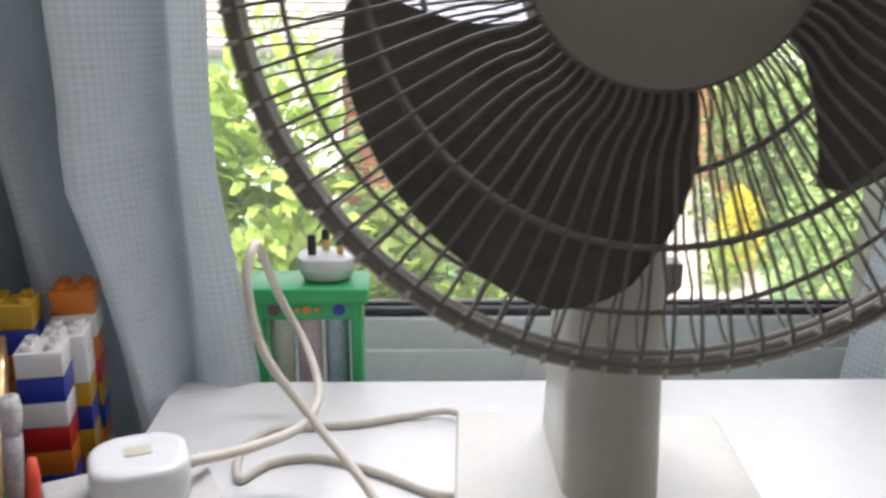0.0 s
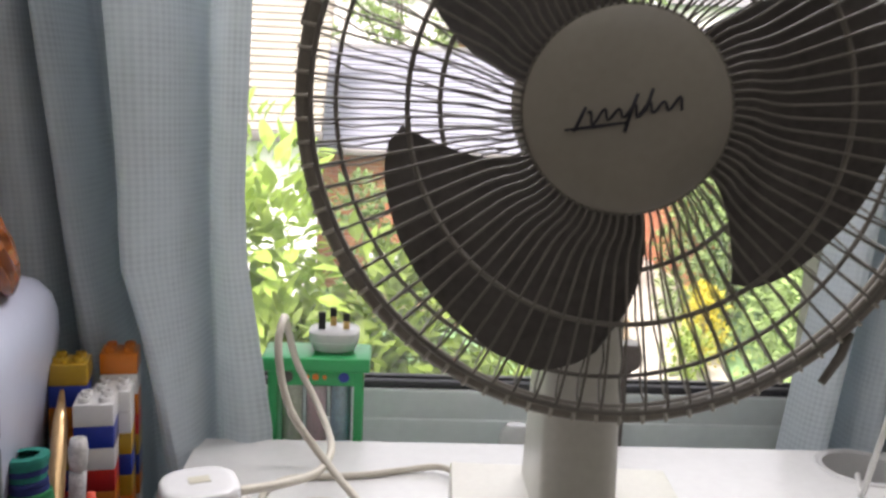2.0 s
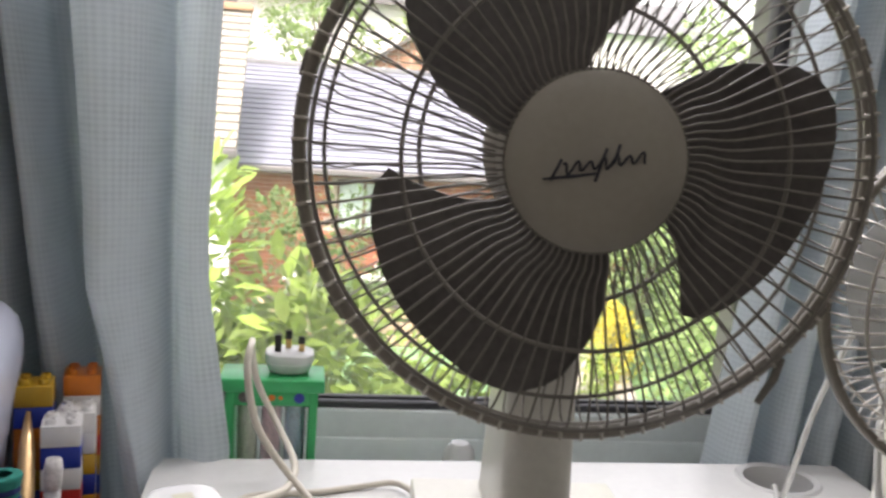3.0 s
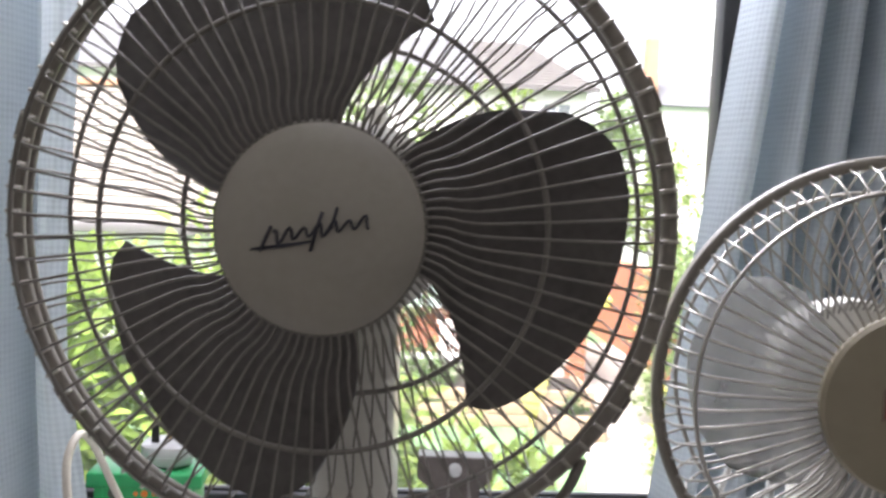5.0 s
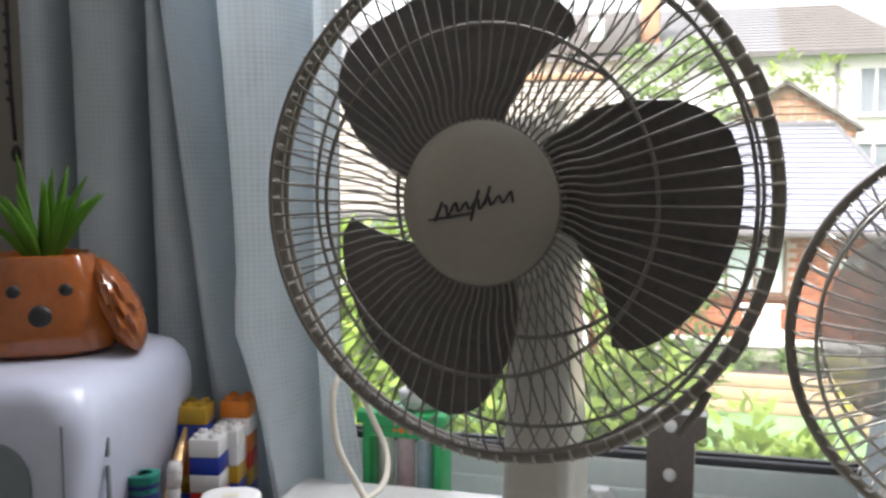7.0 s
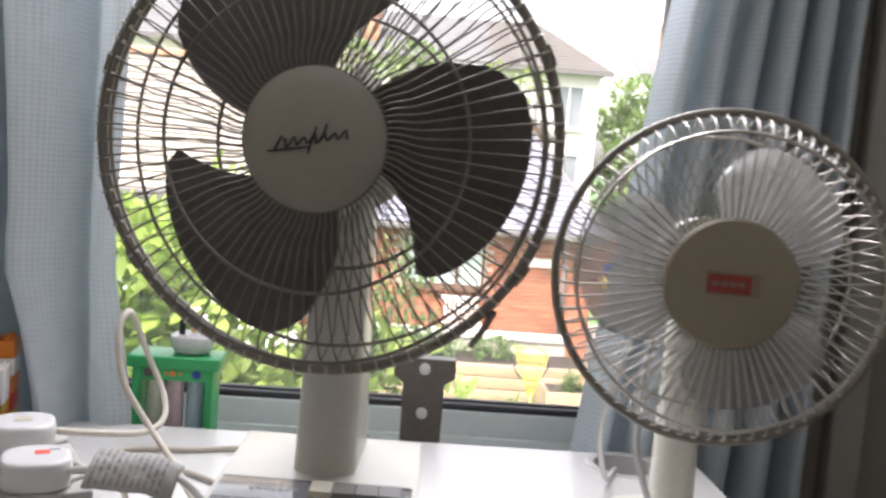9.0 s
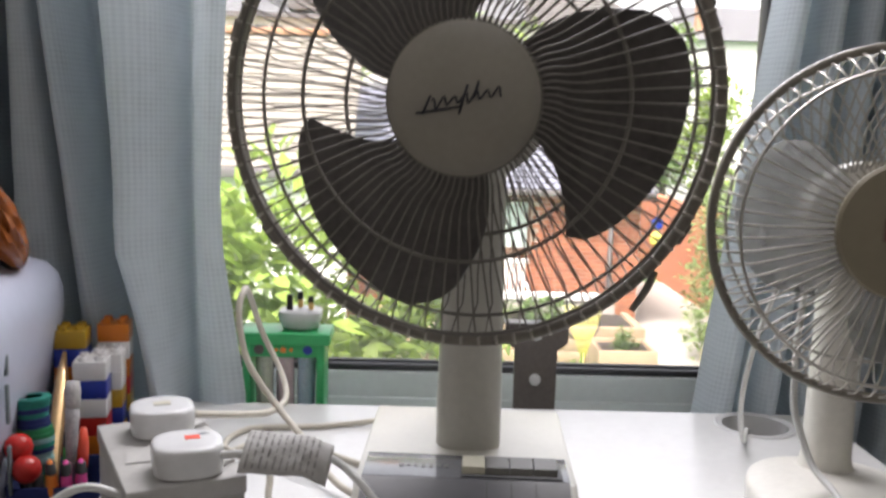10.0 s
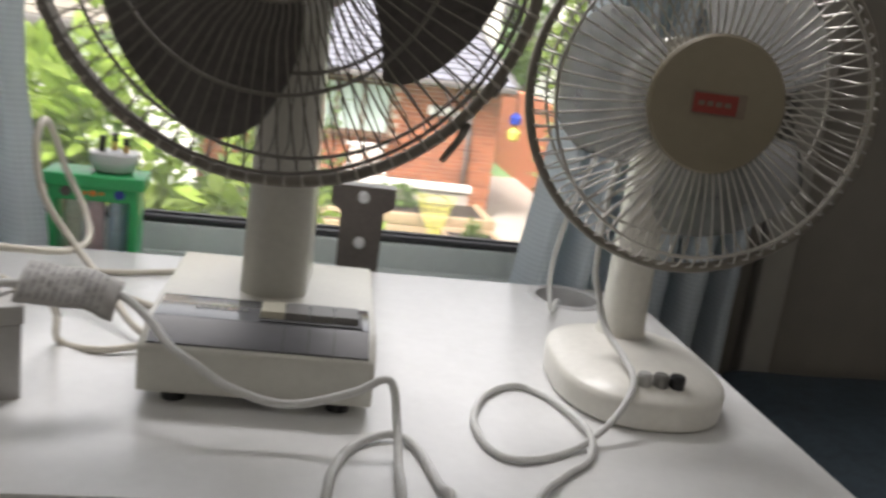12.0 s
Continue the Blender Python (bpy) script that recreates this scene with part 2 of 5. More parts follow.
def sweep(points, radius, sides=8, closed=False, flat=1.0, bm=None):
    """A round tube along points; radius may be a list."""
    bm = bm or bmesh.new()
    pts = [Vector(p) for p in points]
    n = len(pts)
    rings = []
    up = None
    for i, p in enumerate(pts):
        a = pts[i - 1] if i or closed else p
        b = pts[(i + 1) % n] if i < n - 1 or closed else p
        t = (b - a).normalized()
        if up is None:
            up = t.orthogonal().normalized()
        up = (up - t * up.dot(t)).normalized()
        side = t.cross(up)
        r = radius[i] if isinstance(radius, (list, tuple)) else radius
        rings.append([bm.verts.new(p + (up * math.cos(2 * math.pi * k / sides) * flat + side * math.sin(2 * math.pi * k / sides)) * r) for k in range(sides)])
    for i in range(n if closed else n - 1):
        a, b = rings[i], rings[(i + 1) % n]
        for k in range(sides):
            bm.faces.new((a[k], a[(k + 1) % sides], b[(k + 1) % sides], b[k]))
    if not closed:
        bm.faces.new(rings[0][::-1])
        bm.faces.new(rings[-1])
    return smooth(bm, 60)


def spline(ctrl, per=8):
    """A smooth line through the control points."""
    c = [Vector(p) for p in ctrl]
    c = [c[0] * 2 - c[1]] + c + [c[-1] * 2 - c[-2]]
    out = []
    for i in range(1, len(c) - 2):
        for k in range(per):
            t = k / per
            a, b, d, e = c[i - 1], c[i], c[i + 1], c[i + 2]
            out.append(0.5 * (2 * b + (d - a) * t + (2 * a - 5 * b + 4 * d - e) * t * t + (3 * b - a - 3 * d + e) * t ** 3))
    out.append(c[-2])
    return out


def prism(outline, depth, m=None, bevel=0.0, bm=None):
    """A flat outline in x, y pushed up by depth."""
    bm = bm or bmesh.new()
    vs = [bm.verts.new((x, y, 0)) for x, y in outline]
    f = bm.faces.new(vs)
    r = bmesh.ops.extrude_face_region(bm, geom=[f])
    top = [g for g in r["geom"] if isinstance(g, bmesh.types.BMVert)]
    bmesh.ops.translate(bm, verts=top, vec=(0, 0, depth))
    bmesh.ops.recalc_face_normals(bm, faces=bm.faces)
    if bevel:
        bmesh.ops.bevel(bm, geom=list(bm.edges), offset=bevel, segments=2, profile=0.5, affect="EDGES")
    if m is not None:
        bmesh.ops.transform(bm, matrix=m, verts=bm.verts)
    return smooth(bm, 40)


def rounded(w, d, r, n=6):
    """Outline of a rounded rectangle."""
    out = []
    for cx, cy, a0 in ((w / 2 - r, d / 2 - r, 0), (-w / 2 + r, d / 2 - r, 90), (-w / 2 + r, -d / 2 + r, 180), (w / 2 - r, -d / 2 + r, 270)):
        for k in range(n + 1):
            a = radians(a0 + 90 * k / n)
            out.append((cx + r * math.cos(a), cy + r * math.sin(a)))
    return out


def loft(sections):
    """A skin over outlines (lists of 3D points of equal length), closed at both ends."""
    bm = bmesh.new()
    rings = [[bm.verts.new(p) for p in s] for s in sections]
    n = len(rings[0])
    for a, b in zip(rings, rings[1:]):
        for k in range(n):
            bm.faces.new((a[k], a[(k + 1) % n], b[(k + 1) % n], b[k]))
    bm.faces.new(rings[0][::-1])
    bm.faces.new(rings[-1])
    bmesh.ops.recalc_face_normals(bm, faces=bm.faces)
    return smooth(bm, 40)


def lerp_table(x, table):
    for (x0, y0), (x1, y1) in zip(table, table[1:]):
        if x <= x1:
            return y0 + (y1 - y0) * max(0, (x - x0) / (x1 - x0))
    return table[-1][1]


# ---- room ----
YW = 0.10            # inner face of the window wall
X0, X1, ZS, ZT = -0.10, 0.80, 0.655, 2.10   # the window's opening


def structure(name, bm, material, label, category):
    return tagged(part(name, bm, material), label, category, kind="structure")


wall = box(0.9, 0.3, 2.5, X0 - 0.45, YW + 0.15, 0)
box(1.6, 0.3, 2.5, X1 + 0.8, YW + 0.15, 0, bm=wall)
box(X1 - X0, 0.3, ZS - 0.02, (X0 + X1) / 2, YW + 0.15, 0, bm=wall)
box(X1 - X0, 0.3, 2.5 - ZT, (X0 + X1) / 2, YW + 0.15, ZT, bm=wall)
structure("wall_north", wall, WALLSHADE, "plain wall round the window, its shade put into the taupe colour", "wall")
structure("wall_west", box(0.1, 3.6, 2.5, -1.05, -1.7, 0), WALL, "plain beige painted side wall", "wall")
structure("wall_east", box(0.1, 3.6, 2.5, 2.45, -1.7, 0), WALL, "plain beige painted side wall", "wall")
structure("wall_south", box(3.6, 0.1, 2.5, 0.7, -3.55, 0), WALL, "plain beige painted back wall", "wall")
structure("floor", box(3.6, 4.0, 0.1, 0.7, -1.5, -0.1), CARPET, "pale beige carpeted floor", "floor")
structure("ceiling", box(3.6, 4.0, 0.1, 0.7, -1.5, 2.5), CEIL, "plain white ceiling", "ceiling")
structure("trim", box(0.045, 0.03, 2.3, 1.005, YW - 0.015, 0.1, 0.006), TRIMPAINT, "upright boxed trim on the wall, dim shading put into its grey", "trim")

win = thing("window_1", pose(0, 0, 0), "white window frame with dark gasket and glass with haze put in", "window", kind="structure")
W, XC = X1 - X0, (X0 + X1) / 2
part("window_sill", box(W, 0.224, 0.02, XC, YW + 0.028, ZS - 0.02, 0.004), UPVC, win)
frame_bm = box(W, 0.07, 0.0765, XC, 0.255, ZS, 0.003)
box(0.04, 0.07, ZT - ZS - 0.045, X0 + 0.02, 0.255, ZS + 0.045, 0.005, bm=frame_bm)
box(0.03, 0.07, ZT - ZS - 0.045, X1 - 0.015, 0.255, ZS + 0.045, 0.005, bm=frame_bm)
box(W - 0.07, 0.07, 0.04, XC, 0.255, ZT - 0.04, 0.005, bm=frame_bm)
part("window_frame", frame_bm, UPVC, win)
part("frame_step", box(W - 0.002, 0.006, 0.040, XC, 0.217, ZS, 0.002), UPVC, win)
g = box(W - 0.07, 0.014, 0.009, XC + 0.005, 0.232, ZS + 0.077, 0.0015)
box(W - 0.07, 0.012, 0.0075, XC + 0.005, 0.246, ZS + 0.081, 0.0015, bm=g)
box(0.020, 0.03, ZT - ZS - 0.135, X0 + 0.051, 0.24, ZS + 0.090, 0.002, bm=g)
box(0.020, 0.03, ZT - ZS - 0.135, X1 - 0.041, 0.24, ZS + 0.090, 0.002, bm=g)
part("gasket", g, GASKET, win, "dark grey rubber gasket strip")
pane = part("pane", box(W - 0.08, 0.004, ZT - ZS - 0.10, XC, 0.262, ZS + 0.05), GLASS, win)
pane.visible_shadow = False

# ---- desk ----
desk = thing("desk", pose(0.3875, -0.259, 0), "small white laminate desk with a round cable hole", "desk")
HX, HY, HR = 0.674 - 0.3875, -0.040 + 0.259, 0.040
outline = rounded(0.759, 0.526, 0.006, 3)
top = bmesh.new()
o = [top.verts.new((x, y, 0.75)) for x, y in outline]
h = [top.verts.new((HX + HR * math.cos(a), HY + HR * math.sin(a), 0.75)) for a in np.linspace(0, 2 * math.pi, 40, endpoint=False)]
oe = [top.edges.new((o[i], o[(i + 1) % len(o)])) for i in range(len(o))]
he = [top.edges.new((h[i], h[(i + 1) % len(h)])) for i in range(len(h))]
bmesh.ops.triangle_fill(top, use_beauty=True, edges=oe + he)
ext = bmesh.ops.extrude_face_region(top, geom=list(top.faces))
bmesh.ops.translate(top, verts=[v for v in ext["geom"] if isinstance(v, bmesh.types.BMVert)], vec=(0, 0, -0.034))
bmesh.ops.recalc_face_normals(top, faces=top.faces)
part("desktop", top, DESK, desk)
part("cable_grommet", lathe([(HR - 0.0005, -0.03), (HR - 0.0005, 0.001), (HR + 0.004, 0.0025), (HR + 0.006, 0.0005), (HR - 0.003, 0.0012), (HR - 0.003, -0.03)], 40, m=Matrix.Translation((HX, HY, 0.75))), WHITE, desk, "white plastic ring of the cable hole")
for sx in (-1, 1):
    part("side_panel", box(0.018, 0.48, 0.715, sx * 0.367, 0, 0), DESK, desk)
part("back_panel", box(0.714, 0.012, 0.35, 0, 0.225, 0.364), DESK, desk)
# Shade below the desktop edge is given by this dark colour.
part("drawer_front", box(0.714, 0.016, 0.10, 0, -0.243, 0.614, 0.002), SHADEANDDOT, desk, "drawer front, the shade under the desktop put into its dark colour")


# ---- fans ----
def wire_mesh(profile, radius, sides=6):
    """A wire bent through (radius, angle in degrees, depth); +depth is forward, which is -y."""
    pts = [Vector((r * math.cos(radians(a)), -d, r * math.sin(radians(a)))) for r, a, d in profile]
    bm = sweep(pts, radius, sides)
    me = bpy.data.meshes.new("wire")
    bm.to_mesh(me)
    bm.free()
    return me


def hoop(r, d, wire, seg=96, sides=8, flat=1.0):
    return sweep([(r * math.cos(a), -d, r * math.sin(a)) for a in np.linspace(0, 2 * math.pi, seg, endpoint=False)], wire, sides, True, flat)


def spin(name, me, material, parent, count, start=0.0):
    for k in range(count):
        ob = link(name, me, material, parent)
        ob.rotation_euler = (0, -2 * math.pi * k / count - start, 0)


def blade_mesh(lead, trail, outer, hub_r, d0, d1, thick, nu=14, ns=22):
    """One swept blade: leading and trailing edge angles by share of the radius, outer radius by share of the width."""
    bm = bmesh.new()
    sheets = []
    for off in (thick / 2, -thick / 2):
        rows = []
        for i in range(ns + 1):
            s = i / ns
            ro = lerp_table(s, outer)
            row = []
            for j in range(nu + 1):
                u = j / nu
                a = radians(lerp_table(u, lead) * (1 - s) + lerp_table(u, trail) * s)
                r = hub_r + u * (ro - hub_r)
                d = (d0 + (d1 - d0) * s) * (0.55 + 0.45 * u) - 0.018 * u * u * math.sin(math.pi * s) + off
                row.append(bm.verts.new((r * math.cos(a), -d, r * math.sin(a))))
            rows.append(row)
        sheets.append(rows)
    for rows in sheets:
        for i in range(ns):
            for j in range(nu):
                bm.faces.new((rows[i][j], rows[i + 1][j], rows[i + 1][j + 1], rows[i][j + 1]))
    a, b = sheets
    rim = [(i, 0) for i in range(ns)] + [(ns, j) for j in range(nu)] + [(i, nu) for i in range(ns, 0, -1)] + [(0, j) for j in range(nu, 0, -1)]
    for p, q in zip(rim, rim[1:] + rim[:1]):
        bm.faces.new((a[p[0]][p[1]], a[q[0]][q[1]], b[q[0]][q[1]], b[p[0]][p[1]]))
    bmesh.ops.recalc_face_normals(bm, faces=bm.faces)
    return smooth(bm, 50)


def big_fan():
    fan = thing("desk_fan", pose(0.3295, -0.290, 0.75, 0, 0, -3), "large cream desk fan with dark brown blades and taupe wire cage", "desk fan")
    # base: a shallow wedge-fronted box on four feet
    side = [(0.105, 0.010), (0.106, 0.056), (0.103, 0.0605), (-0.078, 0.0600), (-0.1045, 0.0470), (-0.1065, 0.0440), (-0.1065, 0.0105)]
    base = part("base", prism(side, 0.174, m=Matrix.Translation((-0.087, 0, 0)) @ Matrix(((0, 0, 1, 0), (1, 0, 0, 0), (0, 1, 0, 0), (0, 0, 0, 1))), bevel=0.0022), CREAM, fan)
    for fx in (-0.062, 0.062):
        for fy in (-0.088, 0.088):
            part("rubber_foot", lathe([(0, 0), (0.009, 0), (0.010, 0.011), (0, 0.011)], 20, m=Matrix.Translation((fx, fy, 0))), BLACK, base, "black rubber foot")
    PW = 0.0812
    part("control_panel", loft([[(-PW, y, z), (PW, y, z), (PW, y, z - 0.006), (-PW, y, z - 0.006)] for y, z in ((-0.0300, 0.0612), (-0.0325, 0.0622), (-0.0775, 0.0615))]), PANELGREY, base, "glossy dark grey control panel")
    part("panel_front", loft([[(-PW, y, z), (PW, y, z), (PW, y, z - 0.008), (-PW, y, z - 0.008)] for y, z in ((-0.0780, 0.0612), (-0.0800, 0.0603), (-0.1030, 0.0490))]), STRIP, base, "sloping lower strip, reflection of the dark room put into its grey")
    part("panel_line", box(2 * PW, 0.0012, 0.0016, 0, -0.0294, 0.0600), BLACK, base)
    for k in range(3):
        x = 0.0160 + 0.0190 * k
        part("panel_seam", loft([[(x, y, z), (x + 0.001, y, z), (x + 0.001, y, z - 0.002), (x, y, z - 0.002)] for y, z in ((-0.0806, 0.0604), (-0.1015, 0.0501))]), BLACK, base)
    # Flat plate on the panel; its black draws the shadow round the keys.
    part("key_shade", box(0.0800, 0.0340, 0.0010, 0.0360, -0.0590, 0.0618, 0.0004), BLACK, base, "flat black plate standing for the shadow round the keys")
    for k in range(4):
        slope = [[(x, -0.0452, z0), (x, -0.0475, z1), (x, -0.0690, z1 - 0.0012), (x, -0.0715, z0)] for x, z0, z1 in ((-0.0030 + 0.0190 * k, 0.0612, 0.0690), (0.0150 + 0.0190 * k, 0.0612, 0.0690))]
        part("push_button", loft(slope), KEYGREY if k else KEYCREAM, base, "" if k else "cream push button")
    for k in range(7):
        part("panel_mark", box(0.0035, 0.004 + 0.003 * (k in (0, 3, 4)), 0.0006, -0.052 + 0.006 * k, -0.055, 0.0617), KEYGREY, base)
    # column: round-fronted, deep at the foot, leaning in as it rises
    secs = []
    for z, w, wb, y0, y1 in ((0.056, 0.056, 0.063, -0.014, 0.098), (0.063, 0.055, 0.062, -0.013, 0.096), (0.15, 0.053, 0.058, -0.004, 0.086), (0.25, 0.052, 0.055, 0.004, 0.074), (0.302, 0.051, 0.053, 0.010, 0.066)):
        c = []
        for k in range(13):
            a = radians(180 + 180 * k / 12)
            c.append((w / 2 * math.cos(a), y0 + 0.018 + 0.018 * math.sin(a), z))
        c += [(wb / 2, y1 - 0.008, z), (wb / 2 - 0.006, y1, z), (-wb / 2 + 0.006, y1, z), (-wb / 2, y1 - 0.008, z)]
        secs.append([(x + 0.001, y, zz) for x, y, zz in c])
    part("column", loft(secs), CREAM, fan)
    # the head, on an axis through the hub
    head = new("fan_head")
    head.parent = fan
    head.location = (-0.0064, -0.0772, 0.352)
    head.rotation_euler = (0, 0, radians(-5))
    head.scale = (1.055, 1.055, 1.055)
    motor = lathe([(0, 0.165), (0.030, 0.165), (0.048, 0.150), (0.056, 0.110), (0.058, 0.060), (0.050, 0.052), (0, 0.052)], 40, m=Matrix.Rotation(radians(-90), 4, "X"))
    part("motor_housing", motor, CREAM, head)
    part("tilt_neck", box(0.040, 0.050, 0.060, 0, 0.115, -0.088, 0.006), CREAM, head)
    part("oscillation_knob", lathe([(0, 0), (0.007, 0), (0.008, 0.012), (0.006, 0.018), (0, 0.018)], 20, m=Matrix.Translation((0, 0.13, 0.054))), CREAM, head)
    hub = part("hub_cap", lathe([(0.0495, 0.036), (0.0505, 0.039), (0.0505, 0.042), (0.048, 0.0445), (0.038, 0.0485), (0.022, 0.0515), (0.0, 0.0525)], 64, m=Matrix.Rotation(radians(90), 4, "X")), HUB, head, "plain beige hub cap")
    # brand mark as plain slanted strokes
    wave = [(x, -0.0528 + 0.9 * x * x * 2, 0.21 * x - 0.001 + (0.0030 + 0.0008 * math.sin(300 * x)) * math.sin(x * 900) + 0.0008) for x in np.linspace(-0.020, 0.026, 60)]
    part("brand_mark", sweep([(x + 0.25 * (z - 0.21 * x), y, z) for x, y, z in wave], 0.00075, 6), INK, hub)
    for x, lo, hi in ((-0.0235, -0.006, 0.006), (0.0005, -0.010, 0.0085), (0.0075, -0.003, 0.0095)):
        part("brand_mark", sweep([(x - 0.0020, -0.0526 + x * x * 1.8, lo + 0.21 * x), (x + 0.0005, -0.0528 + x * x * 1.8, 0.21 * x), (x + 0.0030, -0.0524 + x * x * 1.8, hi + 0.21 * x)], 0.0009, 6), INK, hub)
    part("brand_mark", sweep([(-0.030, -0.0512, -0.0105), (-0.015, -0.0524, -0.0080), (0.0, -0.0528, -0.0052)], [0.0006, 0.0010, 0.0006], 6), INK, hub)
    rotor = new("rotor")
    rotor.parent = head
    part("spinner", lathe([(0, -0.030), (0.030, -0.030), (0.042, -0.020), (0.045, 0.020), (0.040, 0.028), (0, 0.028)], 40, m=Matrix.Rotation(radians(90), 4, "X")), BLADE, rotor)
    bl = blade_mesh([(0, 215), (0.27, 211), (0.53, 203), (0.73, 195.5), (1, 187)], [(0, 291), (0.37, 286), (0.62, 282), (0.87, 276), (1, 272)],
                    [(0, 0.1180), (0.02, 0.1235), (0.06, 0.1290), (0.153, 0.1350), (0.353, 0.1435), (0.518, 0.1480), (0.718, 0.1515), (0.824, 0.1495), (0.894, 0.1410), (0.95, 0.131), (1, 0.115)], 0.030, -0.014, 0.022, 0.0022)
    me = bpy.data.meshes.new("blade")
    bl.to_mesh(me)
    bl.free()
    spin("blade", me, BLADE, rotor, 3)
    RR = 0.1705
    front = new("front_grille")
    front.parent = head
    part("rim", hoop(RR, 0.002, 0.0042, 128, 10, 1.0), RIM, front)
    part("ring", hoop(0.1605, 0.0265, 0.0014, 96, 6), WIRE, front)
    part("ring", hoop(0.1080, 0.0405, 0.0014, 96, 6), WIRE, front)
    part("ring", hoop(0.0500, 0.0400, 0.0020, 64, 6), WIRE, front)
    N = 84
    prof = [(0.049, 4.2, 0.0405), (0.055, 4.0, 0.0425), (0.061, 3.2, 0.0430), (0.068, 1.2, 0.0430), (0.076, 0.2, 0.0430), (0.085, 0, 0.0430), (0.110, 0, 0.0420), (0.135, 0, 0.0385), (0.152, 0, 0.0325), (0.161, 0, 0.0245), (0.1655, 0, 0.0130), (0.1660, 0, 0.0080), (0.1690, 0, 0.0071), (0.1722, 0, 0.0064)]
    spin("wire", wire_mesh(prof, 0.00076), WIRE, front, N)
    spin("wire_end", wire_mesh([(0.1650, 0, 0.0086), (0.1690, 0, 0.0082), (0.1728, 0, 0.0070), (0.1740, 0, 0.0058)], 0.00115), WIREEND, front, N)
    back = new("back_grille")
    back.parent = head
    part("rim", hoop(RR, -0.007, 0.0036, 128, 10), RIM, back)
    part("ring", hoop(0.160, -0.036, 0.0014, 96, 6), WIRE, back)
    part("ring", hoop(0.100, -0.052, 0.0016, 96, 6), WIRE, back)
    prof = [(0.050, 9, -0.052), (0.070, 6.5, -0.0535), (0.100, 3.5, -0.0535), (0.130, 1.4, -0.050), (0.152, 1.5, -0.043), (0.162, 0.3, -0.033), (0.1675, 0, -0.020), (0.169, 0, -0.008)]
    spin("wire", wire_mesh(prof, 0.00072), WIRE, back, N, 0.02)
    for a in (165, 215, 330, 25):
        c = box(0.005, 0.014, 0.017, RR + 0.0035, 0.003, -0.0085, 0.0015)
        bmesh.ops.rotate(c, verts=c.verts, cent=(0, 0, 0), matrix=Matrix.Rotation(radians(-a), 3, "Y"))
        part("grille_clip", c, WIRE, front)
    tail = sweep([(0.133, 0.000, -0.115), (0.128, -0.006, -0.126), (0.118, -0.010, -0.141)], [0.003, 0.0028, 0.0022], 8)
    part("clip_lever", tail, WIRE, front, "loose clip lever")
    return fan


